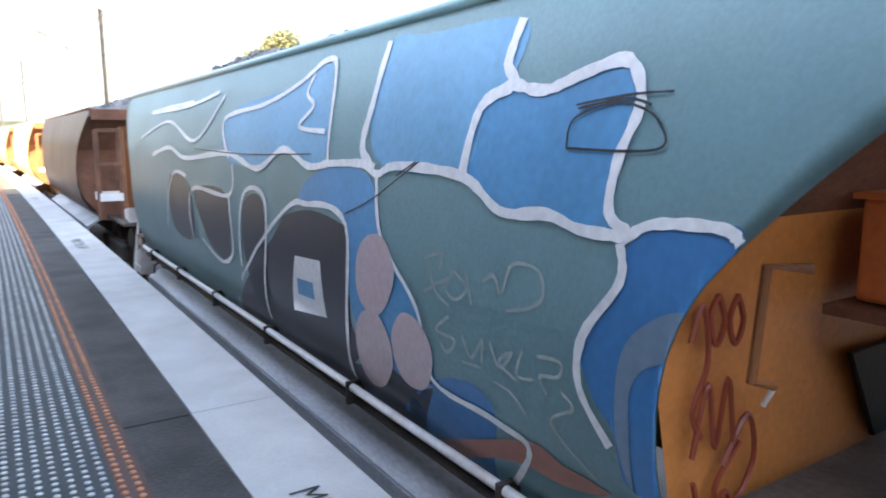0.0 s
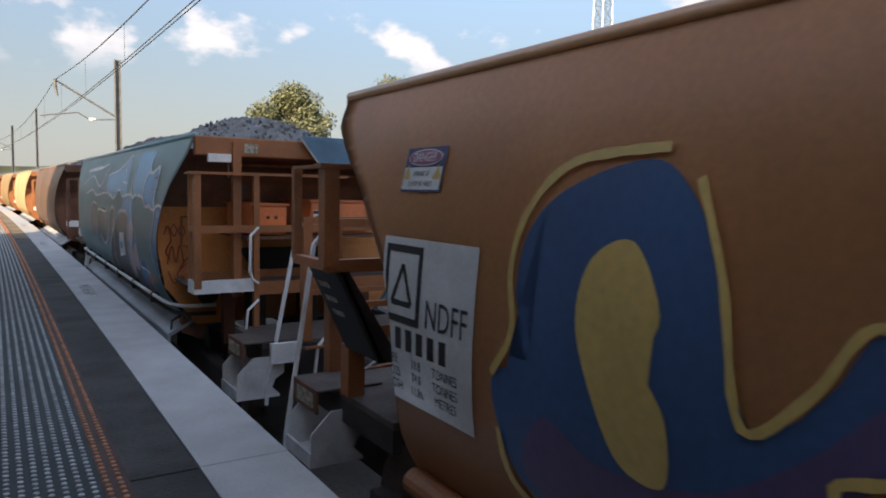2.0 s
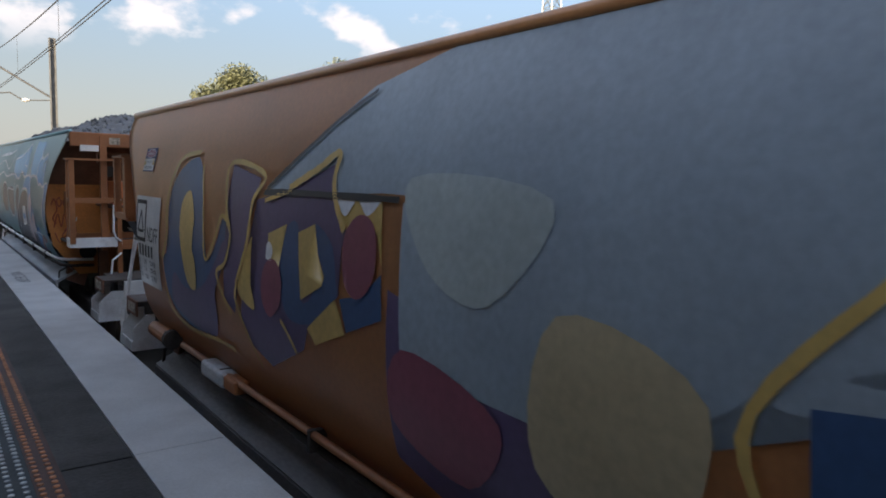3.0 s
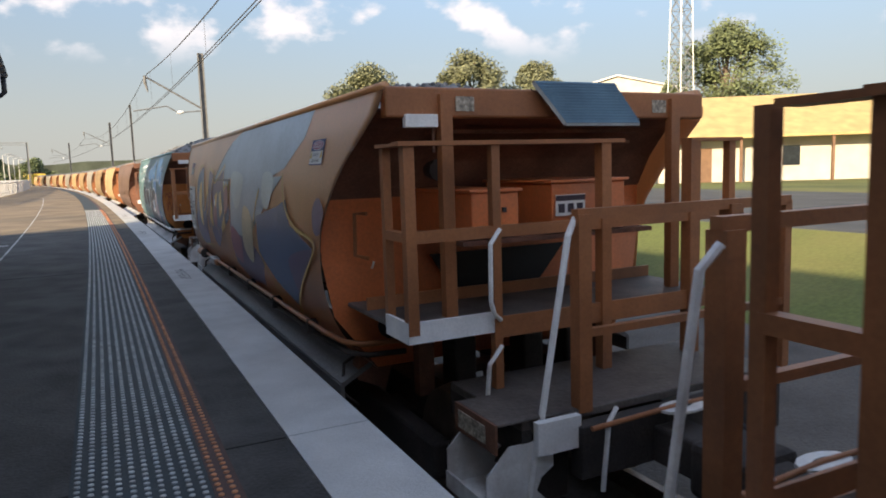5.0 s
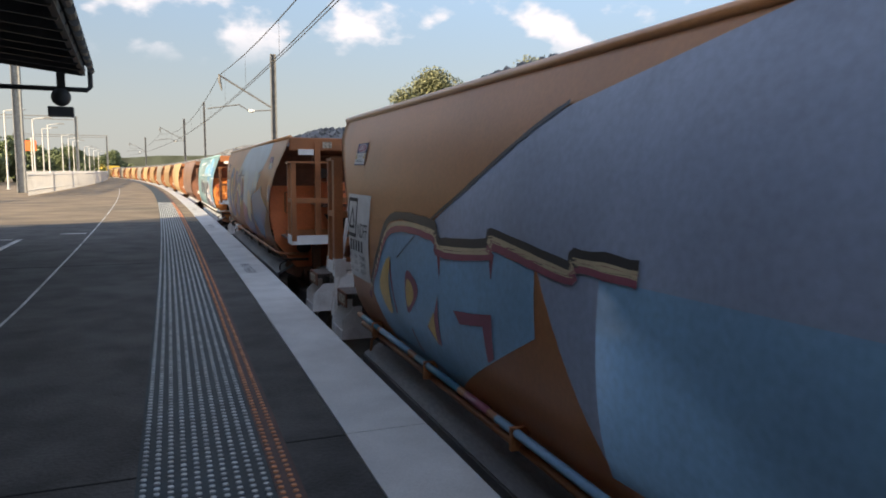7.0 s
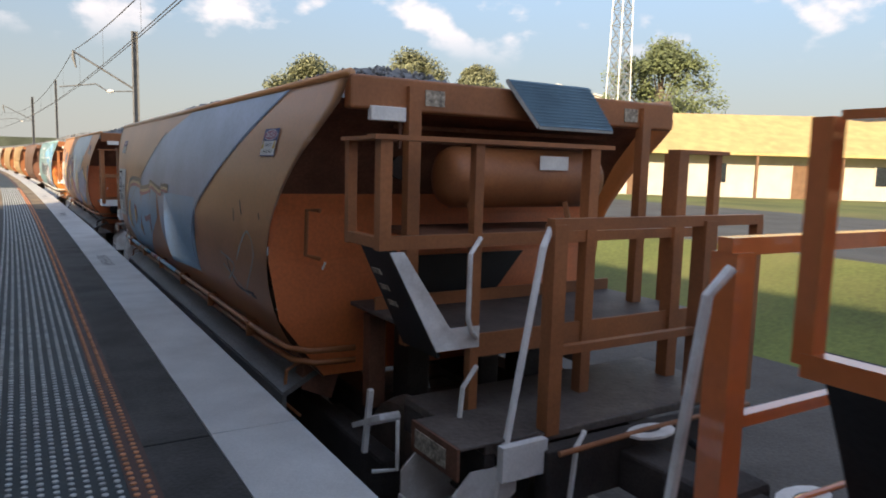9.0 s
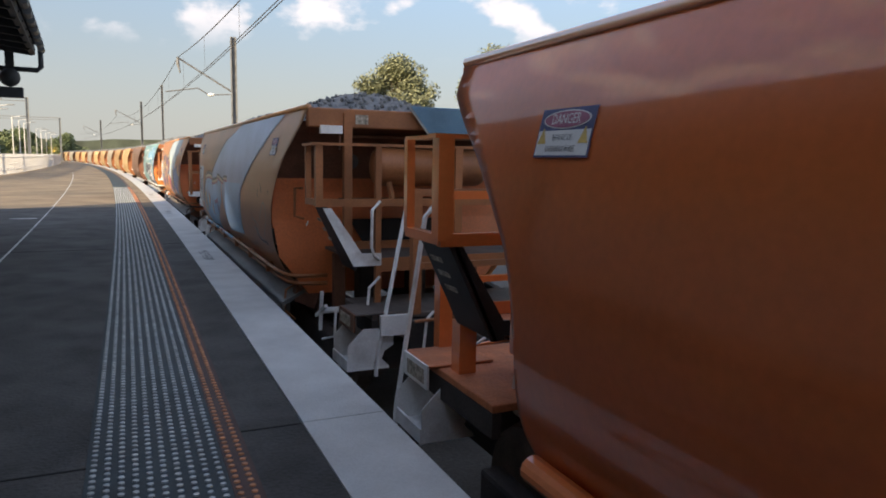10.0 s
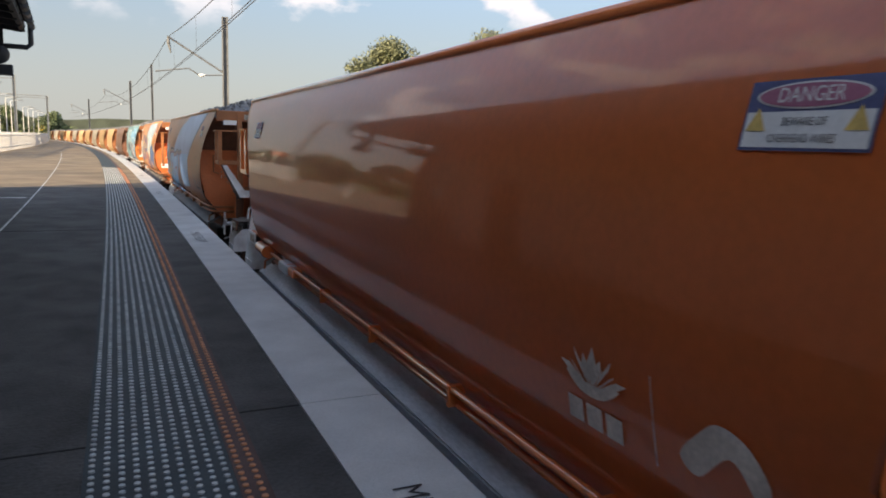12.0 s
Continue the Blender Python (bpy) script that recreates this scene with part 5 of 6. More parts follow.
stroke(1, "PALE", 1, 0.012, [(-3.17, 0.56), (-3.26, 0.55), (-3.33, 0.5)])
stroke(1, "PALE", 1, 0.012, [(-3.5, 0.63), (-3.55, 0.59), (-3.45, 0.51), (-3.63, 0.39)])
stroke(1, "SCRATCH", 4, 0.007, [(-3.46, 1.33), (-3.78, 1.33), (-3.77, 1.4), (-3.69, 1.44), (-3.6, 1.45), (-3.47, 1.41), (-3.46, 1.33)])
stroke(1, "SCRATCH", 4, 0.007, [(-3.47, 1.45), (-3.56, 1.46), (-3.68, 1.47), (-3.8, 1.47)])
stroke(1, "SCRATCH", 4, 0.007, [(-3.48, 1.44), (-3.65, 1.46), (-3.74, 1.44)])
stroke(1, "SCRATCH", 4, 0.007, [(0.72, 1.28), (-0.5, 1.26), (-1.62, 1.28)])
stroke(1, "SCRATCH", 4, 0.007, [(-2.06, 1.02), (-2.33, 1.11), (-2.67, 1.27)])
stroke(1, "SCRATCH", 4, 0.007, [(-2.51, 1.21), (-2.65, 1.27)])
stroke(2, "SCRATCH", 6, 0.028, [(1.01, 1.27), (0.66, 1.28), (0.28, 1.28), (-0.23, 1.28)])
stroke(2, "SCRATCH", 6, 0.02, [(0.98, 1.29), (0.69, 1.44), (0.37, 1.6), (0.1, 1.71)])
stroke(3, "SCRATCH", 4, 0.06, [(2.85, 0.51), (2.62, 0.76), (2.33, 1.05), (1.53, 1.06), (1.37, 0.97), (0.73, 1.02), (0.71, 1.07), (0.01, 1.0), (-0.03, 1.05), (-0.42, 1.05)])
stroke(3, "CREAM", 4, 0.03, [(2.91, 0.45), (2.63, 0.71), (2.31, 1.0), (1.52, 1.02), (1.37, 0.94), (0.72, 0.99), (0.7, 1.05), (0.01, 0.98), (-0.03, 1.03), (-0.42, 1.03)])
stroke(3, "MAROON", 4, 0.045, [(2.97, 0.39), (2.65, 0.67), (2.31, 0.96), (1.52, 0.99), (1.37, 0.91), (0.72, 0.97), (0.7, 1.02), (0.01, 0.96), (-0.04, 1.01), (-0.42, 1.01)])
stroke(3, "SCRATCH", 3, 0.022, [(1.54, 1.09), (1.1, 1.27), (0.51, 1.54), (0.21, 1.65)])
stroke(3, "PALE", 1, 0.015, [(-2.71, 0.54), (-2.99, 0.47), (-3.31, 0.38)])
stroke(3, "PALE", 1, 0.015, [(-3.11, 0.62), (-3.39, 0.86), (-3.56, 0.71), (-3.29, 0.43)])
stroke(3, "PALE", 1, 0.015, [(-2.65, 0.63), (-3.03, 0.57), (-2.8, 0.43)])
stroke(3, "SCRATCH", 1, 0.02, [(-3.02, 1.0), (-3.06, 0.91)])
stroke(3, "SCRATCH", 1, 0.02, [(-3.18, 1.07), (-3.25, 0.97)])
stroke(3, "SCRATCH", 1, 0.02, [(-3.65, 1.01), (-3.68, 0.97)])
stroke(3, "SCRATCH", 1, 0.02, [(-3.39, 0.4), (-3.51, 0.4)])
stroke(3, "SCRATCH", 1, 0.02, [(-2.81, 0.62), (-3.01, 0.42), (-3.46, 0.42)])

patch(1, "PINK", 4, [(-2.53, 0.82), (-2.49, 0.72), (-2.4, 0.63), (-2.29, 0.61), (-2.2, 0.66), (-2.18, 0.76), (-2.21, 0.88), (-2.3, 0.95), (-2.41, 0.96), (-2.49, 0.91)], 1)
patch(1, "PINK", 4, [(-2.46, 0.5), (-2.43, 0.39), (-2.3, 0.27), (-2.15, 0.21), (-2.08, 0.25), (-2.09, 0.37), (-2.13, 0.5), (-2.21, 0.59), (-2.32, 0.63), (-2.41, 0.59)], 1)
patch(1, "PINK", 4, [(-2.79, 0.58), (-2.78, 0.49), (-2.71, 0.39), (-2.6, 0.35), (-2.51, 0.37), (-2.47, 0.46), (-2.48, 0.56), (-2.55, 0.65), (-2.63, 0.68), (-2.73, 0.65)], 1)
patch(2, "GREY", 0, [(1, 1.29), (0.73, 1.44), (0.33, 1.64), (0.15, 1.73), (-0.4, 1.84), (-1.7, 1.84), (-3.3, 1.84), (-3.22, 1.62), (-2.74, 1.39), (-2, 1.27), (-0.09, 1.3), (0.32, 1.28)], 0)
patch(2, "NAVY", 1, [(2.21, 1.46), (2.5, 1.38), (2.65, 1.24), (2.68, 1.03), (2.59, 0.84), (2.78, 0.76), (2.75, 0.58), (2.64, 0.42), (2.37, 0.34), (2.04, 0.35), (1.83, 0.36), (1.7, 0.5), (1.72, 0.64), (1.53, 0.86), (1.45, 1.03), (1.58, 1.11), (1.67, 0.97), (1.81, 0.84), (1.9, 0.98), (1.96, 1.22), (2.06, 1.38)], 1)
patch(2, "PURPLE", 2, [(2.53, 0.68), (2.3, 0.61), (1.95, 0.66), (1.7, 0.83), (1.55, 0.98), (1.5, 0.9), (1.71, 0.64), (1.7, 0.5), (1.83, 0.36), (2.26, 0.37), (2.62, 0.46)], 1)
patch(2, "YELLOW", 3, [(2.21, 1.24), (2.36, 1.18), (2.4, 1), (2.32, 0.8), (2.21, 0.64), (2.06, 0.63), (2.06, 0.8), (2.15, 0.93), (2.1, 1.06)], 1)
patch(2, "PURPLE", 2, [(1.52, 1.41), (1.09, 1.34), (1.16, 1.22), (1.2, 1.1), (1.27, 0.88), (1.32, 0.73), (1.38, 0.59), (1.54, 0.66), (1.48, 0.8), (1.45, 1.04), (1.54, 1.15)], 0)
patch(2, "PURPLE", 1, [(1.11, 1.23), (0.69, 1.3), (0.32, 1.41), (0.27, 1.28), (0.17, 1.17), (0.14, 1.14), (0.18, 1.04), (0.17, 0.87), (0.29, 0.79), (0.45, 0.69), (0.51, 0.57), (0.93, 0.39), (1.16, 0.45), (1.29, 0.59), (1.09, 0.67), (1.05, 0.87), (1.01, 1.09)], 0)
patch(2, "YELLOW", 3, [(1.13, 1.04), (1.24, 0.87), (1.32, 0.73), (1.13, 0.66), (1.08, 0.69), (1.15, 0.86)], 1)
patch(2, "YELLOW", 3, [(0.92, 1.07), (0.71, 1.13), (0.77, 0.92), (0.91, 0.94)], 0)
patch(2, "CHALK", 4, [(0.85, 0.99), (0.86, 0.96), (0.87, 0.94), (0.9, 0.94), (0.93, 0.95), (0.93, 0.98), (0.93, 1.01), (0.91, 1.03), (0.89, 1.03), (0.87, 1.02)], 1)
patch(2, "MAROON", 4, [(0.73, 0.84), (0.75, 0.75), (0.81, 0.69), (0.88, 0.66), (0.95, 0.7), (0.98, 0.78), (0.96, 0.88), (0.9, 0.94), (0.83, 0.95), (0.77, 0.92)], 1)
patch(2, "NAVY", 2, [(0.69, 1.13), (0.59, 1.13), (0.54, 0.94), (0.51, 0.79), (0.34, 0.87), (0.29, 0.93), (0.39, 1.05), (0.42, 1.15), (0.26, 1.08), (0.2, 0.94), (0.2, 0.85), (0.42, 0.71), (0.65, 0.69), (0.74, 0.8), (0.75, 0.99)], 1)
patch(2, "YELLOW", 3, [(0.58, 1.1), (0.42, 1.15), (0.37, 1.02), (0.3, 0.93), (0.32, 0.89), (0.52, 0.8), (0.54, 0.95)], 0)
patch(2, "YELLOW", 3, [(0.46, 0.68), (0.2, 0.85), (0.15, 0.8), (0.11, 0.72), (0.38, 0.62)], 0)
patch(2, "YELLOW", 2, [(0.25, 1.26), (0.05, 1.27), (-0.11, 1.28), (-0.15, 1.02), (-0.1, 1.14), (0.02, 1.21), (0.12, 1.15), (0.2, 1.19)], 0)
patch(2, "CHALK", 4, [(0.25, 1.27), (0.1, 1.27), (0.12, 1.23), (0.16, 1.2), (0.22, 1.23)], 1)
patch(2, "CHALK", 4, [(0.05, 1.27), (-0.09, 1.27), (-0.06, 1.23), (-0.01, 1.21), (0.03, 1.24)], 1)
patch(2, "MAROON", 5, [(-0.11, 1.08), (-0.1, 0.98), (-0.05, 0.91), (0.03, 0.88), (0.11, 0.92), (0.15, 1.02), (0.14, 1.13), (0.07, 1.2), (-0.01, 1.21), (-0.08, 1.17)], 1)
patch(2, "NAVY", 2, [(0.16, 0.86), (-0.02, 0.9), (-0.15, 1), (-0.17, 0.83), (0.1, 0.73)], 0)
stroke(2, "YELLOW", 6, 0.03, [(2.14, 1.49), (2.48, 1.46), (2.65, 1.32), (2.71, 1.12), (2.68, 0.92), (2.78, 0.76)])
stroke(2, "YELLOW", 6, 0.025, [(2.03, 1.41), (1.93, 1.17), (1.85, 0.85), (1.7, 0.96), (1.59, 1.12), (1.44, 1.03), (1.5, 0.86), (1.64, 0.79), (1.54, 0.67), (1.41, 0.58)])
stroke(2, "YELLOW", 6, 0.028, [(1.45, 1.06), (1.53, 1.18), (1.54, 1.42), (1.04, 1.36), (1.15, 1.22), (1.19, 0.99), (1.31, 0.79), (1.35, 0.68)])
stroke(2, "YELLOW", 6, 0.035, [(0.72, 1.3), (0.46, 1.39), (0.29, 1.46), (0.29, 1.35), (0.25, 1.26), (0.15, 1.14)])
stroke(2, "YELLOW", 6, 0.02, [(0.74, 0.67), (0.63, 0.59), (0.58, 0.54)])
stroke(2, "YELLOW", 6, 0.02, [(1.06, 0.35), (1.24, 0.55), (1.35, 0.68)])
stroke(2, "YELLOW", 6, 0.03, [(2.75, 0.58), (2.66, 0.39), (2.29, 0.32), (1.78, 0.36), (1.47, 0.36)])
stroke(2, "YELLOW", 6, 0.02, [(0.99, 1.23), (0.69, 1.29)])
patch(2, "GREY", 2, [(-2.7, 1.32), (-2.28, 1.25), (-1.62, 0.93), (-1.27, 0.67), (-0.3, 0.69), (-0.25, 1.27), (-1.2, 1.3)], 0)
patch(2, "PURPLE", 1, [(-0.2, 0.95), (-0.9, 0.8), (-1.35, 0.66), (-1.9, 0.5), (-1.5, 0.2), (-0.6, 0.15), (-0.2, 0.3)], 0)
patch(2, "NAVY", 4, [(-1.73, 0.94), (-2.57, 1.06), (-2.89, 1.13), (-2.98, 0.94), (-3.68, 0.79), (-3.32, 0.53), (-2.83, 0.22), (-2.31, 0.36), (-1.76, 0.59)], 0)
patch(2, "PURPLE", 5, [(-2.98, 0.66), (-3.66, 0.78), (-3.46, 0.59), (-3.13, 0.39), (-3, 0.48)], 1)
patch(2, "PURPLE", 5, [(-3.98, 1.04), (-3.95, 0.96), (-3.88, 0.91), (-3.79, 0.9), (-3.72, 0.94), (-3.69, 1.02), (-3.71, 1.1), (-3.79, 1.16), (-3.87, 1.16), (-3.95, 1.11)], 1)
patch(2, "PALE", 4, [(-1.98, 1.35), (-2.42, 1.31), (-2.23, 1.03), (-1.98, 1.1)], 1)
patch(2, "PALE", 4, [(-0.28, 1.36), (-0.99, 1.31), (-0.77, 0.98), (-0.44, 1.05)], 1)
patch(2, "CREAM", 4, [(-1.05, 1), (-1.52, 0.88), (-1.39, 0.45), (-0.99, 0.55)], 1)
patch(2, "MAROON", 4, [(-0.31, 0.75), (-0.84, 0.63), (-0.65, 0.35), (-0.23, 0.46)], 1)
stroke(2, "YELLOW", 6, 0.03, [(-2.73, 1.35), (-2.86, 1.09), (-3.18, 0.92), (-3.74, 0.82), (-3.3, 0.49), (-2.77, 0.15)])
stroke(2, "YELLOW", 6, 0.03, [(-1.85, 1.2), (-1.6, 0.84), (-1.87, 0.51), (-2.48, 0.15)])
patch(3, "LILAC", 0, [(1.55, 1.06), (1.12, 1.26), (0.79, 1.42), (0.55, 1.54), (0.39, 1.6), (-0.9, 1.84), (-2, 1.84), (-3.8, 1.84), (-3.15, 1.59), (-2.4, 1.25), (-1.74, 0.92), (-1.61, 0.59), (-1.72, 0.33), (-0.2, 0.3), (0.28, 1), (0.7, 0.97), (1.36, 0.96)], 0)
stroke(3, "NAVY", 3, 0.02, [(-3.8, 1.84), (-3.15, 1.59), (-2.4, 1.25), (-1.74, 0.92), (-1.61, 0.59), (-1.72, 0.33)])
patch(3, "SKYBLUE", 1, [(-0.2, 0.91), (-0.2, 0.99), (-1.69, 1.01), (-1.62, 0.6), (-1.74, 0.34), (-0.2, 0.24), (-0.2, 0.2), (-0.2, 0.18)], 0)
patch(3, "SKYBLUE", 1, [(2.34, 0.97), (1.6, 1.04), (1.4, 0.98), (0.7, 0.99), (0.27, 0.96), (0.25, 0.67), (1.44, 0.09), (2.11, -0), (2.68, 0.12), (2.85, 0.45), (2.66, 0.74)], 0)
patch(3, "YELLOW", 4, [(2.45, 0.72), (2.62, 0.53), (2.5, 0.37), (2.37, 0.39), (2.41, 0.55), (2.31, 0.77)], 1)
patch(3, "MAROON", 3, [(1.97, 0.72), (1.8, 0.7), (1.75, 0.62), (1.89, 0.5), (2.01, 0.46)], 1)
patch(3, "YELLOW", 4, [(1.96, 0.67), (1.85, 0.65), (1.84, 0.57), (1.99, 0.49)], 1)
patch(3, "MAROON", 3, [(1.47, 0.55), (1.4, 0.66), (1.44, 0.35), (1.5, 0.35), (1.64, 0.43)], 0)
patch(3, "YELLOW", 4, [(1.62, 0.44), (1.48, 0.55), (1.5, 0.36)], 0)
patch(3, "MAROON", 3, [(1.16, 0.62), (0.91, 0.65), (0.67, 0.69), (0.68, 0.47), (0.76, 0.43), (0.78, 0.61), (1.08, 0.56)], 0)
patch(3, "MAROON", 3, [(1.42, 0.95), (1.35, 0.97), (1.36, 0.76)], 0)
patch(3, "MAROON", 3, [(0.72, 0.98), (0.66, 0.98), (0.68, 0.85)], 0)
stroke(3, "MAROON", 3, 0.03, [(2.33, 0.76), (2.3, 0.54), (2.27, 0.39)])
stroke(3, "MAROON", 3, 0.025, [(2, 0.34), (1.96, 0.18)])
stroke(3, "SCRATCH", 4, 0.008, [(2.16, 0.79), (1.8, 0.97)])


# ---- plates and signs on the hulls ----
M_PLATEW = mat("plate_white", (0.62, 0.62, 0.60), 0.6, scale=4, vary=0.12, bump=0.05, stain=(0.42, 0.38, 0.33), stain_amount=0.5)
M_SIGNRED = mat("faded_sign_red", (0.30, 0.10, 0.16), 0.6, scale=6, vary=0.15)
M_SIGNBLUE = mat("sign_dark_blue", (0.06, 0.07, 0.16), 0.6)
M_SIGNYEL = mat("sign_yellow", (0.55, 0.38, 0.10), 0.6)


def letters(k, text, y, z, size, layer=4, color=None, squash=0.8):
    """Lettering wrapped on the hull; it reads from the platform, towards the train's tail."""
    ob = paint_text(text, size, color or M_BLACKPAINT, TRAIN[k], Matrix.Identity(4), "lettering", squash)
    bm = BM()
    bm.from_mesh(ob.data)
    for v in bm.verts:
        v.co = onto(y - v.co.x, z + v.co.y, layer, EXT)
    bm.to_mesh(ob.data)
    bm.free()
    return ob


def rect(k, color, layer, y0, y1, z0, z1, name="painted_patch"):
    return patch(k, color, layer, [(y0, z0), (y1, z0), (y1, z1), (y0, z1)], 0, name)


def under(owner, *pieces):
    """Makes the pieces parts of the plate that carries them."""
    for ob in pieces:
        ob.parent = owner


def data_plate(k, y1, y0, z0, z1):
    plate = rect(k, M_PLATEW, 2, y0, y1, z0, z1, "data_plate")
    a, b, c, d = y1 - 0.03, y1 - 0.33, z1 - 0.03, z1 - 0.35
    for q in ((b, a, c - 0.03, c), (b, a, d, d + 0.03), (a - 0.03, a, d + 0.03, c - 0.03), (b, b + 0.03, d + 0.03, c - 0.03)):
        under(plate, rect(k, M_BLACKPAINT, 3, *q, name="plate_border"))
    m = (a + b) / 2
    for p, q in (((m + 0.08, d + 0.08), (m, c - 0.08)), ((m, c - 0.08), (m - 0.08, d + 0.08)), ((m + 0.08, d + 0.08), (m - 0.08, d + 0.08))):
        under(plate, stroke(k, M_BLACKPAINT, 3, 0.022, [p, q], "plate_mark"))
    under(plate, letters(k, "NDFF", y1 - 0.52, z1 - 0.29, 0.16, squash=0.75))
    for i in range(5):
        yy = y1 - 0.14 - i * 0.085
        under(plate, rect(k, M_BLACKPAINT, 3, yy - 0.05, yy, z1 - 0.46, z1 - 0.37, "number_bar"))
    for i, (p, q, r) in enumerate((("TARE", "19.8", "TONNES"), ("GROSS", "74.0", "TONNES"), ("LENGTH", "11.86", "METRES"))):
        z = z1 - 0.505 - i * 0.055
        for word, off in ((p, 0.11), (q, 0.31), (r, 0.52)):
            under(plate, letters(k, word, y1 - off, z, 0.055, squash=0.8))


def danger_sign(k, y1, y0, z0, z1):
    w, h = y1 - y0, z1 - z0
    board = rect(k, M_SIGNBLUE, 2, y0, y1, z0, z1, "warning_sign")
    c = ((y0 + y1) / 2, z0 + h * 0.77)
    under(board, rect(k, M_PLATEW, 3, y0 + 0.008, y1 - 0.008, z0 + 0.008, z0 + h * 0.55, "sign_field"),
          oval(k, M_PLATEW, 3, c, w * 0.43, h * 0.19), oval(k, M_SIGNRED, 4, c, w * 0.41, h * 0.165),
          letters(k, "DANGER", c[0], c[1], h * 0.3, 5, M_PLATEW, 0.85))
    for s in (-1, 1):
        m = c[0] + s * w * 0.38
        under(board, patch(k, M_SIGNYEL, 4, [(m - 0.03, z0 + h * 0.28), (m + 0.03, z0 + h * 0.28), (m, z0 + h * 0.62)], 0, "warning_triangle"))
    under(board, letters(k, "BEWARE OF", c[0], z0 + h * 0.40, h * 0.17, 5, None, 0.75),
          letters(k, "OVERHEAD WIRES", c[0], z0 + h * 0.17, h * 0.17, 5, None, 0.75))


data_plate(2, 3.60, 2.90, 0.49, 1.17)
data_plate(3, 3.60, 2.89, 0.50, 1.18)
danger_sign(2, 3.53, 3.22, 1.36, 1.54)
danger_sign(3, 3.58, 3.25, 1.42, 1.60)
danger_sign(3, -3.53, -3.84, 1.39, 1.575)
danger_sign(2, -3.49, -3.82, 1.40, 1.585)
danger_sign(4, 3.46, 3.11, 1.38, 1.56)
danger_sign(4, -3.60, -3.96, 1.375, 1.55)
# flower emblem and ribbon on the new wagon
M_EMBLEM = mat("grey_emblem_paint", (0.62, 0.54, 0.48), 0.6)
for i in range(9):
    a = (i - 4) * 0.27
    c = (-3.12 - math.sin(a) * 0.03, 0.57)
    r = 0.15 if i % 2 else 0.18
    tip = (c[0] - math.sin(a) * r * 0.95, c[1] + math.cos(a) * r * 0.9 - 0.02)
    n = (math.cos(a) * 0.026, math.sin(a) * 0.026)
    mid = (c[0] * 0.42 + tip[0] * 0.58, c[1] * 0.42 + tip[1] * 0.58)
    patch(4, M_EMBLEM, 2 + i % 2, [c, (mid[0] + n[0], mid[1] - n[1]), tip, (mid[0] - n[0], mid[1] + n[1])], 0, "emblem_petal")
patch(4, M_EMBLEM, 4, [(-2.98, 0.60), (-3.05, 0.585), (-3.12, 0.58), (-3.2, 0.585), (-3.27, 0.60), (-3.2, 0.55), (-3.12, 0.535), (-3.04, 0.55)], 1, "emblem_base")
for i in range(3):
    y = -2.98 - i * 0.105
    rect(4, M_EMBLEM, 2, y - 0.085, y, 0.42, 0.505, "emblem_bar")
patch(4, M_EMBLEM, 2, [(-3.53, 0.51), (-3.60, 0.60), (-3.67, 0.65), (-3.78, 0.62), (-3.87, 0.50), (-3.85, 0.40), (-3.79, 0.50), (-3.71, 0.57), (-3.60, 0.47)], 1, "emblem_ribbon")
stroke(4, M_EMBLEM, 1, 0.006, [(-3.4, 0.70), (-3.42, 0.55), (-3.43, 0.42)], "scratch")

# scrawled tag on the end sheet of the first wagon
M_TAG = spray("dark_red_marker", (0.30, 0.05, 0.02))
for pts in (((-1.40, 0.86), (-1.36, 0.95), (-1.33, 0.80), (-1.38, 0.68), (-1.34, 0.60)), ((-1.30, 0.97), (-1.27, 0.90), (-1.30, 0.84), (-1.33, 0.92), (-1.30, 0.97)), ((-1.22, 0.96), (-1.19, 0.89), (-1.22, 0.83), (-1.25, 0.90), (-1.22, 0.96)),
            ((-1.37, 0.55), (-1.32, 0.74), (-1.28, 0.56), (-1.24, 0.74), (-1.20, 0.55)), ((-1.24, 0.50), (-1.14, 0.62), (-1.10, 0.48), (-1.20, 0.36), (-1.27, 0.44), (-1.17, 0.55)), ((-1.36, 0.48), (-1.30, 0.34), (-1.22, 0.42), (-1.16, 0.26))):
    line = curve_through(pts, False, 6)
    wpart("painted_line", tube(BM(), [(p.x, -3.884, p.y) for p in line], 0.008, 5), M_TAG, TRAIN[1])

# spray paint over the pipe of the third wagon
for y0, y1, color in ((3.45, 2.95, "TEAL"), (2.9, 2.2, "SKYBLUE"), (2.05, 1.3, "TEAL"), (1.2, 0.9, "MAROON"), (0.8, -0.3, "SKYBLUE")):
    wpart("painted_sleeve", tube(BM(), [(-1.37, y0, 0.125), (-1.37, y1, 0.125)], 0.0225, 8), PAINT[color], TRAIN[3], smooth=True)

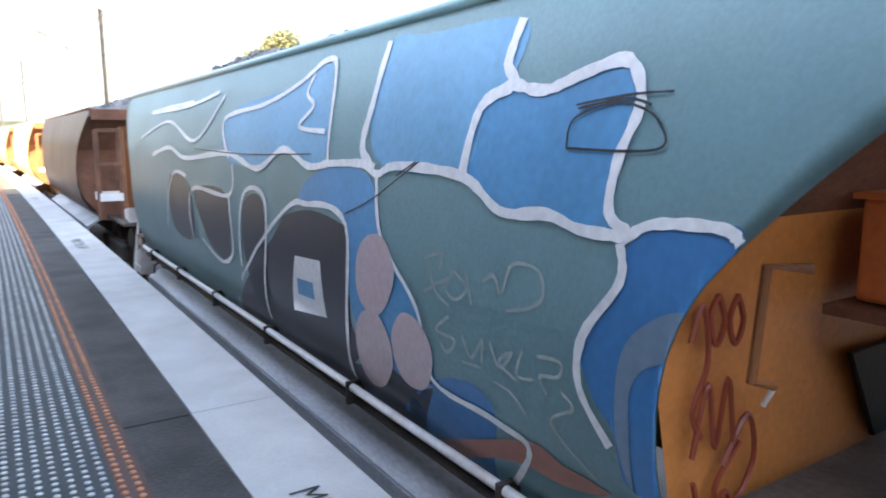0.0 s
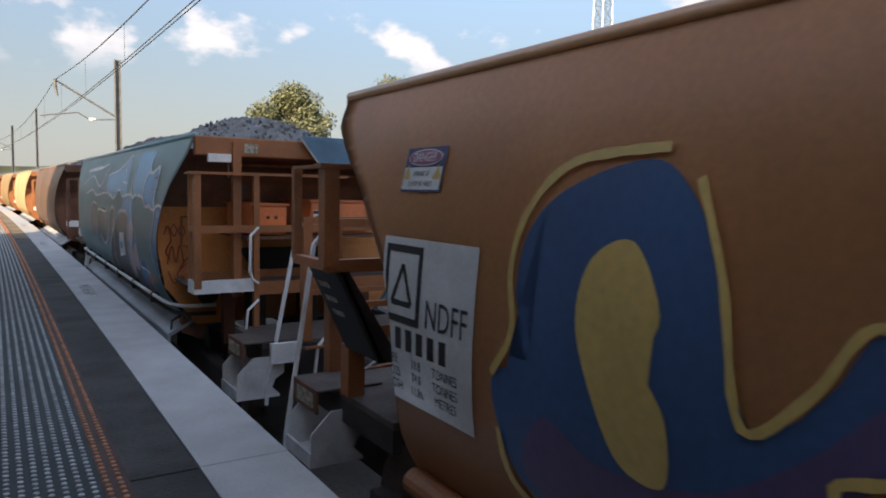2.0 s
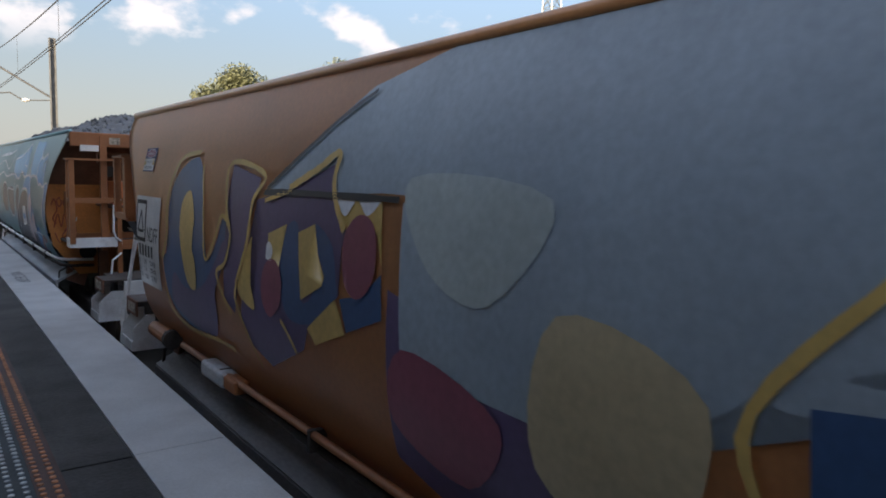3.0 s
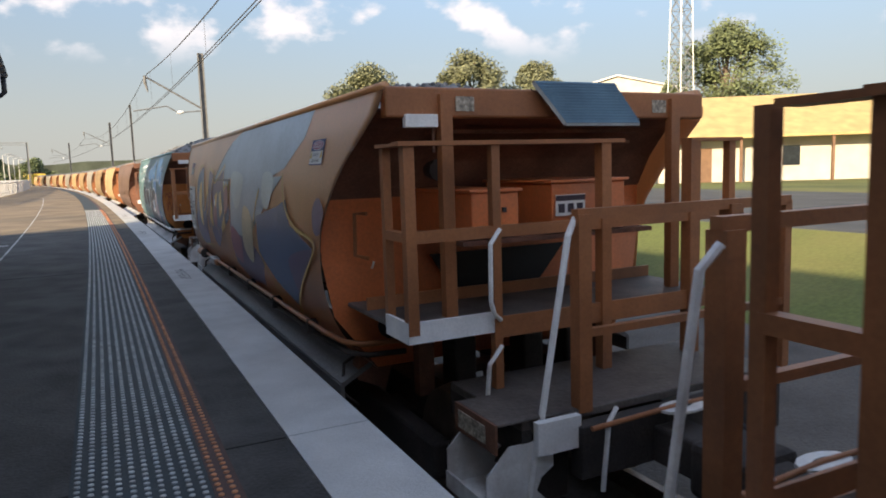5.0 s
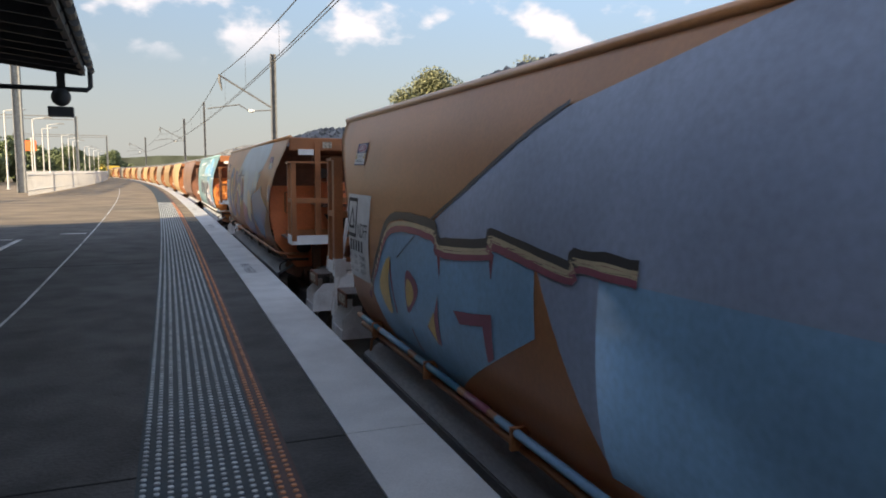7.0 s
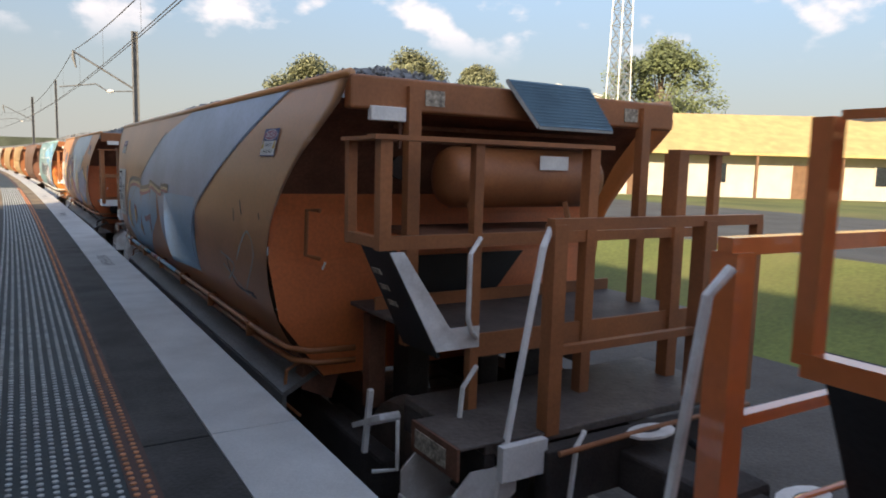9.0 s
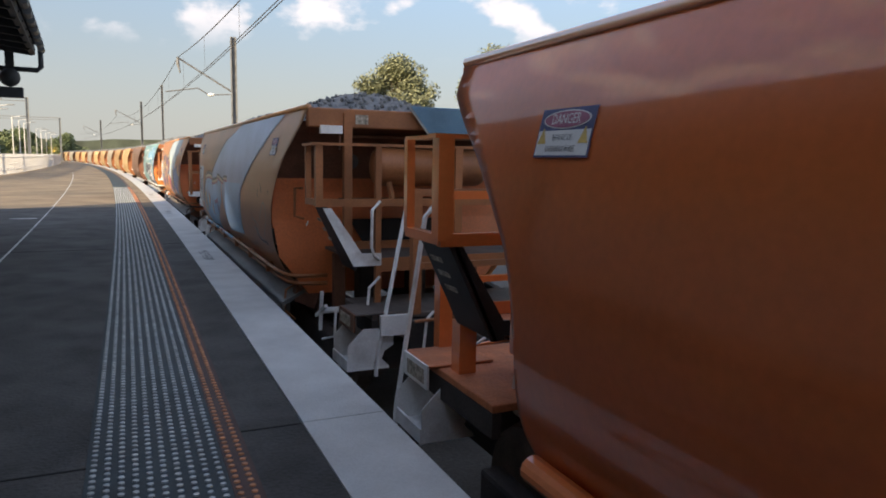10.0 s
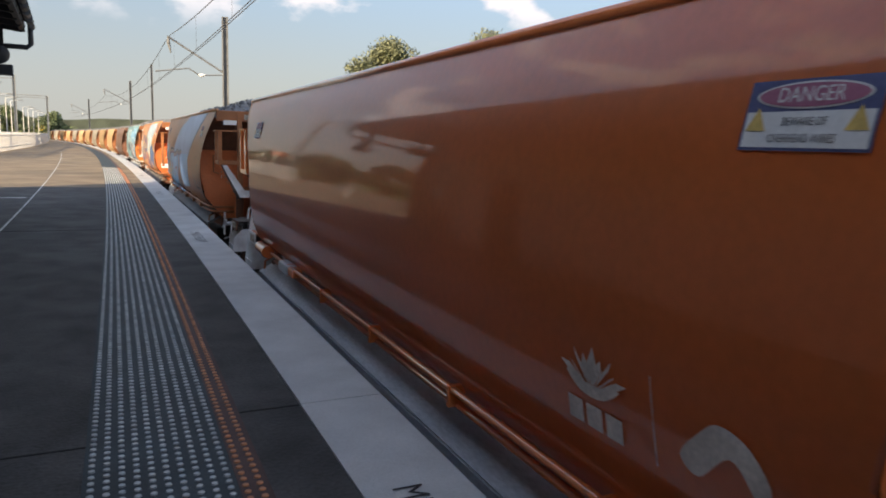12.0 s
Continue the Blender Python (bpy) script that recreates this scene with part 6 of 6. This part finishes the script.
# ---- platform furniture ----
def seat(x, y, rz, length, label):
    """A slatted platform bench on two white frames."""
    root = tagged(new("platform_bench"), label, "bench", group="platform benches")
    n = 9
    for i in range(n):
        u = i / (n - 1)
        if i < 5:
            p = (0.12 + 0.09 * i, 0.43 - 0.012 * i)
        else:
            p = (0.50 + 0.035 * (i - 4), 0.40 + 0.11 * (i - 4))
        bm = tube(BM(), [(-length / 2, p[0], p[1]), (length / 2, p[0], p[1])], 0.018, 6)
        part("slat", bm, M_POLE if i in (0, 8) else M_STEEL, root)
    for xx in (-length * 0.36, length * 0.36):
        bm = tube(BM(), [(xx, 0.3, 0.0), (xx, 0.3, 0.38)], 0.035)
        bx(bm, xx - 0.1, xx + 0.1, 0.2, 0.4, 0, 0.015)
        part("leg", bm, M_POLE, root)
    for xx in (-length / 2, 0, length / 2):
        bm = tube(BM(), [(xx, 0.08, 0.42), (xx, 0.3, 0.37), (xx, 0.5, 0.4), (xx, 0.66, 0.85)], 0.02)
        part("side_frame", bm, M_POLE, root)
        bm = tube(BM(), [(xx, 0.1, 0.43), (xx, 0.12, 0.62), (xx, 0.3, 0.64), (xx, 0.56, 0.62)], 0.016)
        part("arm_rest", bm, M_STEEL, root)
    root.matrix_world = pose(x, y, 0, 0, 0, rz)
    return root


# faces the track: its front is at local -y
seat(-3.12, 9.9, 93.9, 3.4, "grey slatted steel platform bench against the station wall")
seat(-8.1, 34.6, 92, 2.0, "slatted steel platform bench on the sunny asphalt")
seat(-9.6, 38.5, 92, 2.0, "slatted steel platform bench on the sunny asphalt")


def lamp(x, y, h, rz):
    root = tagged(new("platform_lamp"), "slender white platform lamp post with a side arm", "lamp post", group="platform lamps")
    bm = tube(BM(), [(0, 0, 0), (0, 0, 1.0), (0, 0, h)], [0.075, 0.06, 0.045], 8)
    part("post", bm, M_POLE, root)
    bm = bx(BM(), -0.16, 0.16, -0.16, 0.16, 0, 0.03)
    part("base_plate", bm, M_POLE, root)
    bm = tube(BM(), [(0, 0, h), (0.5, 0, h + 0.08), (0.95, 0, h + 0.12)], 0.03)
    part("arm", bm, M_POLE, root)
    bm = bx(BM(), 0.75, 1.35, -0.1, 0.1, h + 0.1, h + 0.19, 0.03)
    part("lantern", bm, M_STEEL, root)
    root.matrix_world = pose(x, y, 0, 0, 0, rz)


for az, d, top in ((-11.42, 59.5, 5.6), (-9.75, 62, 5.25), (-9.2, 75, 5.2), (-8.85, 72, 5.4), (-8.0, 88, 5.2), (-7.6, 96, 5.2), (-7.3, 104, 5.2), (-6.6, 128, 5.2), (-6.3, 136, 5.2), (-6.0, 150, 5.2), (-5.7, 160, 5.2)):
    lamp(*polar(az, d), top, 0)

sgn = tagged(new("platform_sign"), "small orange sign on a white post", "sign")
part("post", tube(BM(), [(0, 0, 0), (0, 0, 3.9)], 0.05), M_POLE, sgn)
part("board", bx(BM(), -0.5, 0.35, -0.03, 0.03, 2.9, 3.7, 0.01), mat("orange_sign", (0.65, 0.16, 0.04), 0.5), sgn)
sgn.matrix_world = pose(*polar(-9.9, 64), 0)


def portal(x, y, h, reach, r=0.2):
    root = tagged(new("overhead_portal"), "grey steel overhead line portal across the platform", "portal", group="portals")
    for xx in (0, -reach):
        bm = BM()
        bx(bm, xx - r, xx + r, -0.03, 0.03, 0, h)
        bx(bm, xx - r, xx - r + 0.04, -r, r, 0, h)
        bx(bm, xx + r - 0.04, xx + r, -r, r, 0, h)
        part("column", bm, M_STEEL, root)
    bm = bar(bar(BM(), (0, 0, h - 0.1), (-reach, 0, h - 0.1), 0.14), (0, 0, h - 0.55), (-reach, 0, h - 0.55), 0.1)
    part("beam", bm, M_MAST, root)
    root.matrix_world = pose(x, y, 0, 0, 0, 2)


portal(-9.16, 48.9, 8.7, 14, 0.24)
portal(*polar(-7.05, 121), 9.6, 18, 0.2)
portal(*polar(-5.1, 175), 9.3, 18, 0.18)

# palisade fence along the back of the platform
fence = tagged(new("palisade_fence"), "pale steel palisade fence behind the platform", "fence")
bm_rail = BM()
vs, fs = [], []
for j in range(0, 420):
    y = 42 + j * 0.24
    lat = -9.0 + (y - 45) * 0.045
    p = along(y, lat)
    k = len(vs)
    for dx, dz in ((-0.03, 0.06), (0.03, 0.06), (0.03, 1.26), (0, 1.34), (-0.03, 1.26)):
        vs.append((p.x, p.y + dx * 1.6, dz))
    for dx, dz in ((-0.03, 0.06), (0.03, 0.06), (0.03, 1.26), (0, 1.34), (-0.03, 1.26)):
        vs.append((p.x + 0.02, p.y + dx * 1.6, dz))
    fs.append((k, k + 1, k + 2, k + 3, k + 4))
    fs.append((k + 9, k + 8, k + 7, k + 6, k + 5))
    for q in range(5):
        fs.append((k + q, k + 5 + q, k + 5 + (q + 1) % 5, k + (q + 1) % 5))
me = bpy.data.meshes.new("pale")
me.from_pydata(vs, [], fs)
me.materials.append(M_POLE)
ob = new("pale", me)
ob.parent = fence
tagged(ob, kind="stuff")
for z in (0.3, 1.1):
    bm = tube(BM(), [along(y, -8.97 + (y - 45) * 0.045, z) for y in steps(42, 142, 3)], 0.03, 5)
    part("fence_rail", bm, M_POLE, fence)
# white rails round the ramp
for az, d in ((-8.4, 84), (-7.7, 92), (-7.0, 108)):
    x, y = polar(az, d)
    root = tagged(new("ramp_rail"), "white tubular hand rail on the platform", "hand rail", group="ramp rails")
    for i in range(5):
        part("rail_post", tube(BM(), [(x, y + i * 1.6, 0), (x, y + i * 1.6, 1.1)], 0.03, 6), M_POLE, root)
    for z in (0.6, 1.1):
        part("rail_bar", tube(BM(), [(x, y, z), (x, y + 6.4, z)], 0.03, 6), M_POLE, root)

for x, y, h, sp, sd in ((-19, 76, 5.6, 3.4, 31), (-22, 84, 6.3, 3.8, 32), (-17.5, 92, 5.0, 3.2, 33), (-20, 104, 5.6, 3.6, 34), (-19, 122, 5.0, 3.2, 35), (-25, 70, 6.0, 3.6, 36), (-20, 150, 6, 4, 37), (-24, 175, 7, 5, 38), (-16, 190, 6, 5, 39)):
    tree(x, y, -0.4, h, sp, sd, M_LEAF, trunk_h=0.12, clumps=26, label="dense green shrub-like tree behind the fence", size=0.6)

# ---- locomotive at the head of the train ----
loco = tagged(new("locomotive"), "yellow diesel locomotive at the head of the train", "locomotive", group="")
M_LOCO = mat("loco_yellow", (0.60, 0.42, 0.06), 0.5, scale=1, vary=0.15)
wpart("body", bx(BM(), -1.4, 1.4, -9, 9, 0.3, 2.6, 0.15), M_LOCO, loco)
wpart("cab", bx(BM(), -1.45, 1.45, 4, 8, 2.55, 3.1, 0.1), M_LOCO, loco)
wpart("underframe", bx(BM(), -1.3, 1.3, -9.4, 9.4, -0.4, 0.3, 0.05), M_GRIME, loco)
wpart("roof_fans", bx(BM(), -0.9, 0.9, -7, -2, 2.6, 2.9, 0.1), M_GRIME, loco)
for yy in (-6, 6):
    bogie(loco, yy)
TRAIN[-12.3] = loco


# ---- what moves ----
def motions():
    times = [0.5 * i for i in range(25)]
    for k, ob in TRAIN.items():
        walk(ob, [(t, wagon_pose(k, t)) for t in times])
        if 0 <= k <= 4:
            for w in [c for c in ob.children_recursive if c.name.startswith("wheelset")]:
                p = w.location.copy()
                rows = []
                for i in range(81):
                    t = 0.15 * i
                    rows.append((t, pose(p.x, p.y, p.z, -math.degrees((lead(t) - lead(0)) / 0.45))))
                walk(w, rows)


motions()
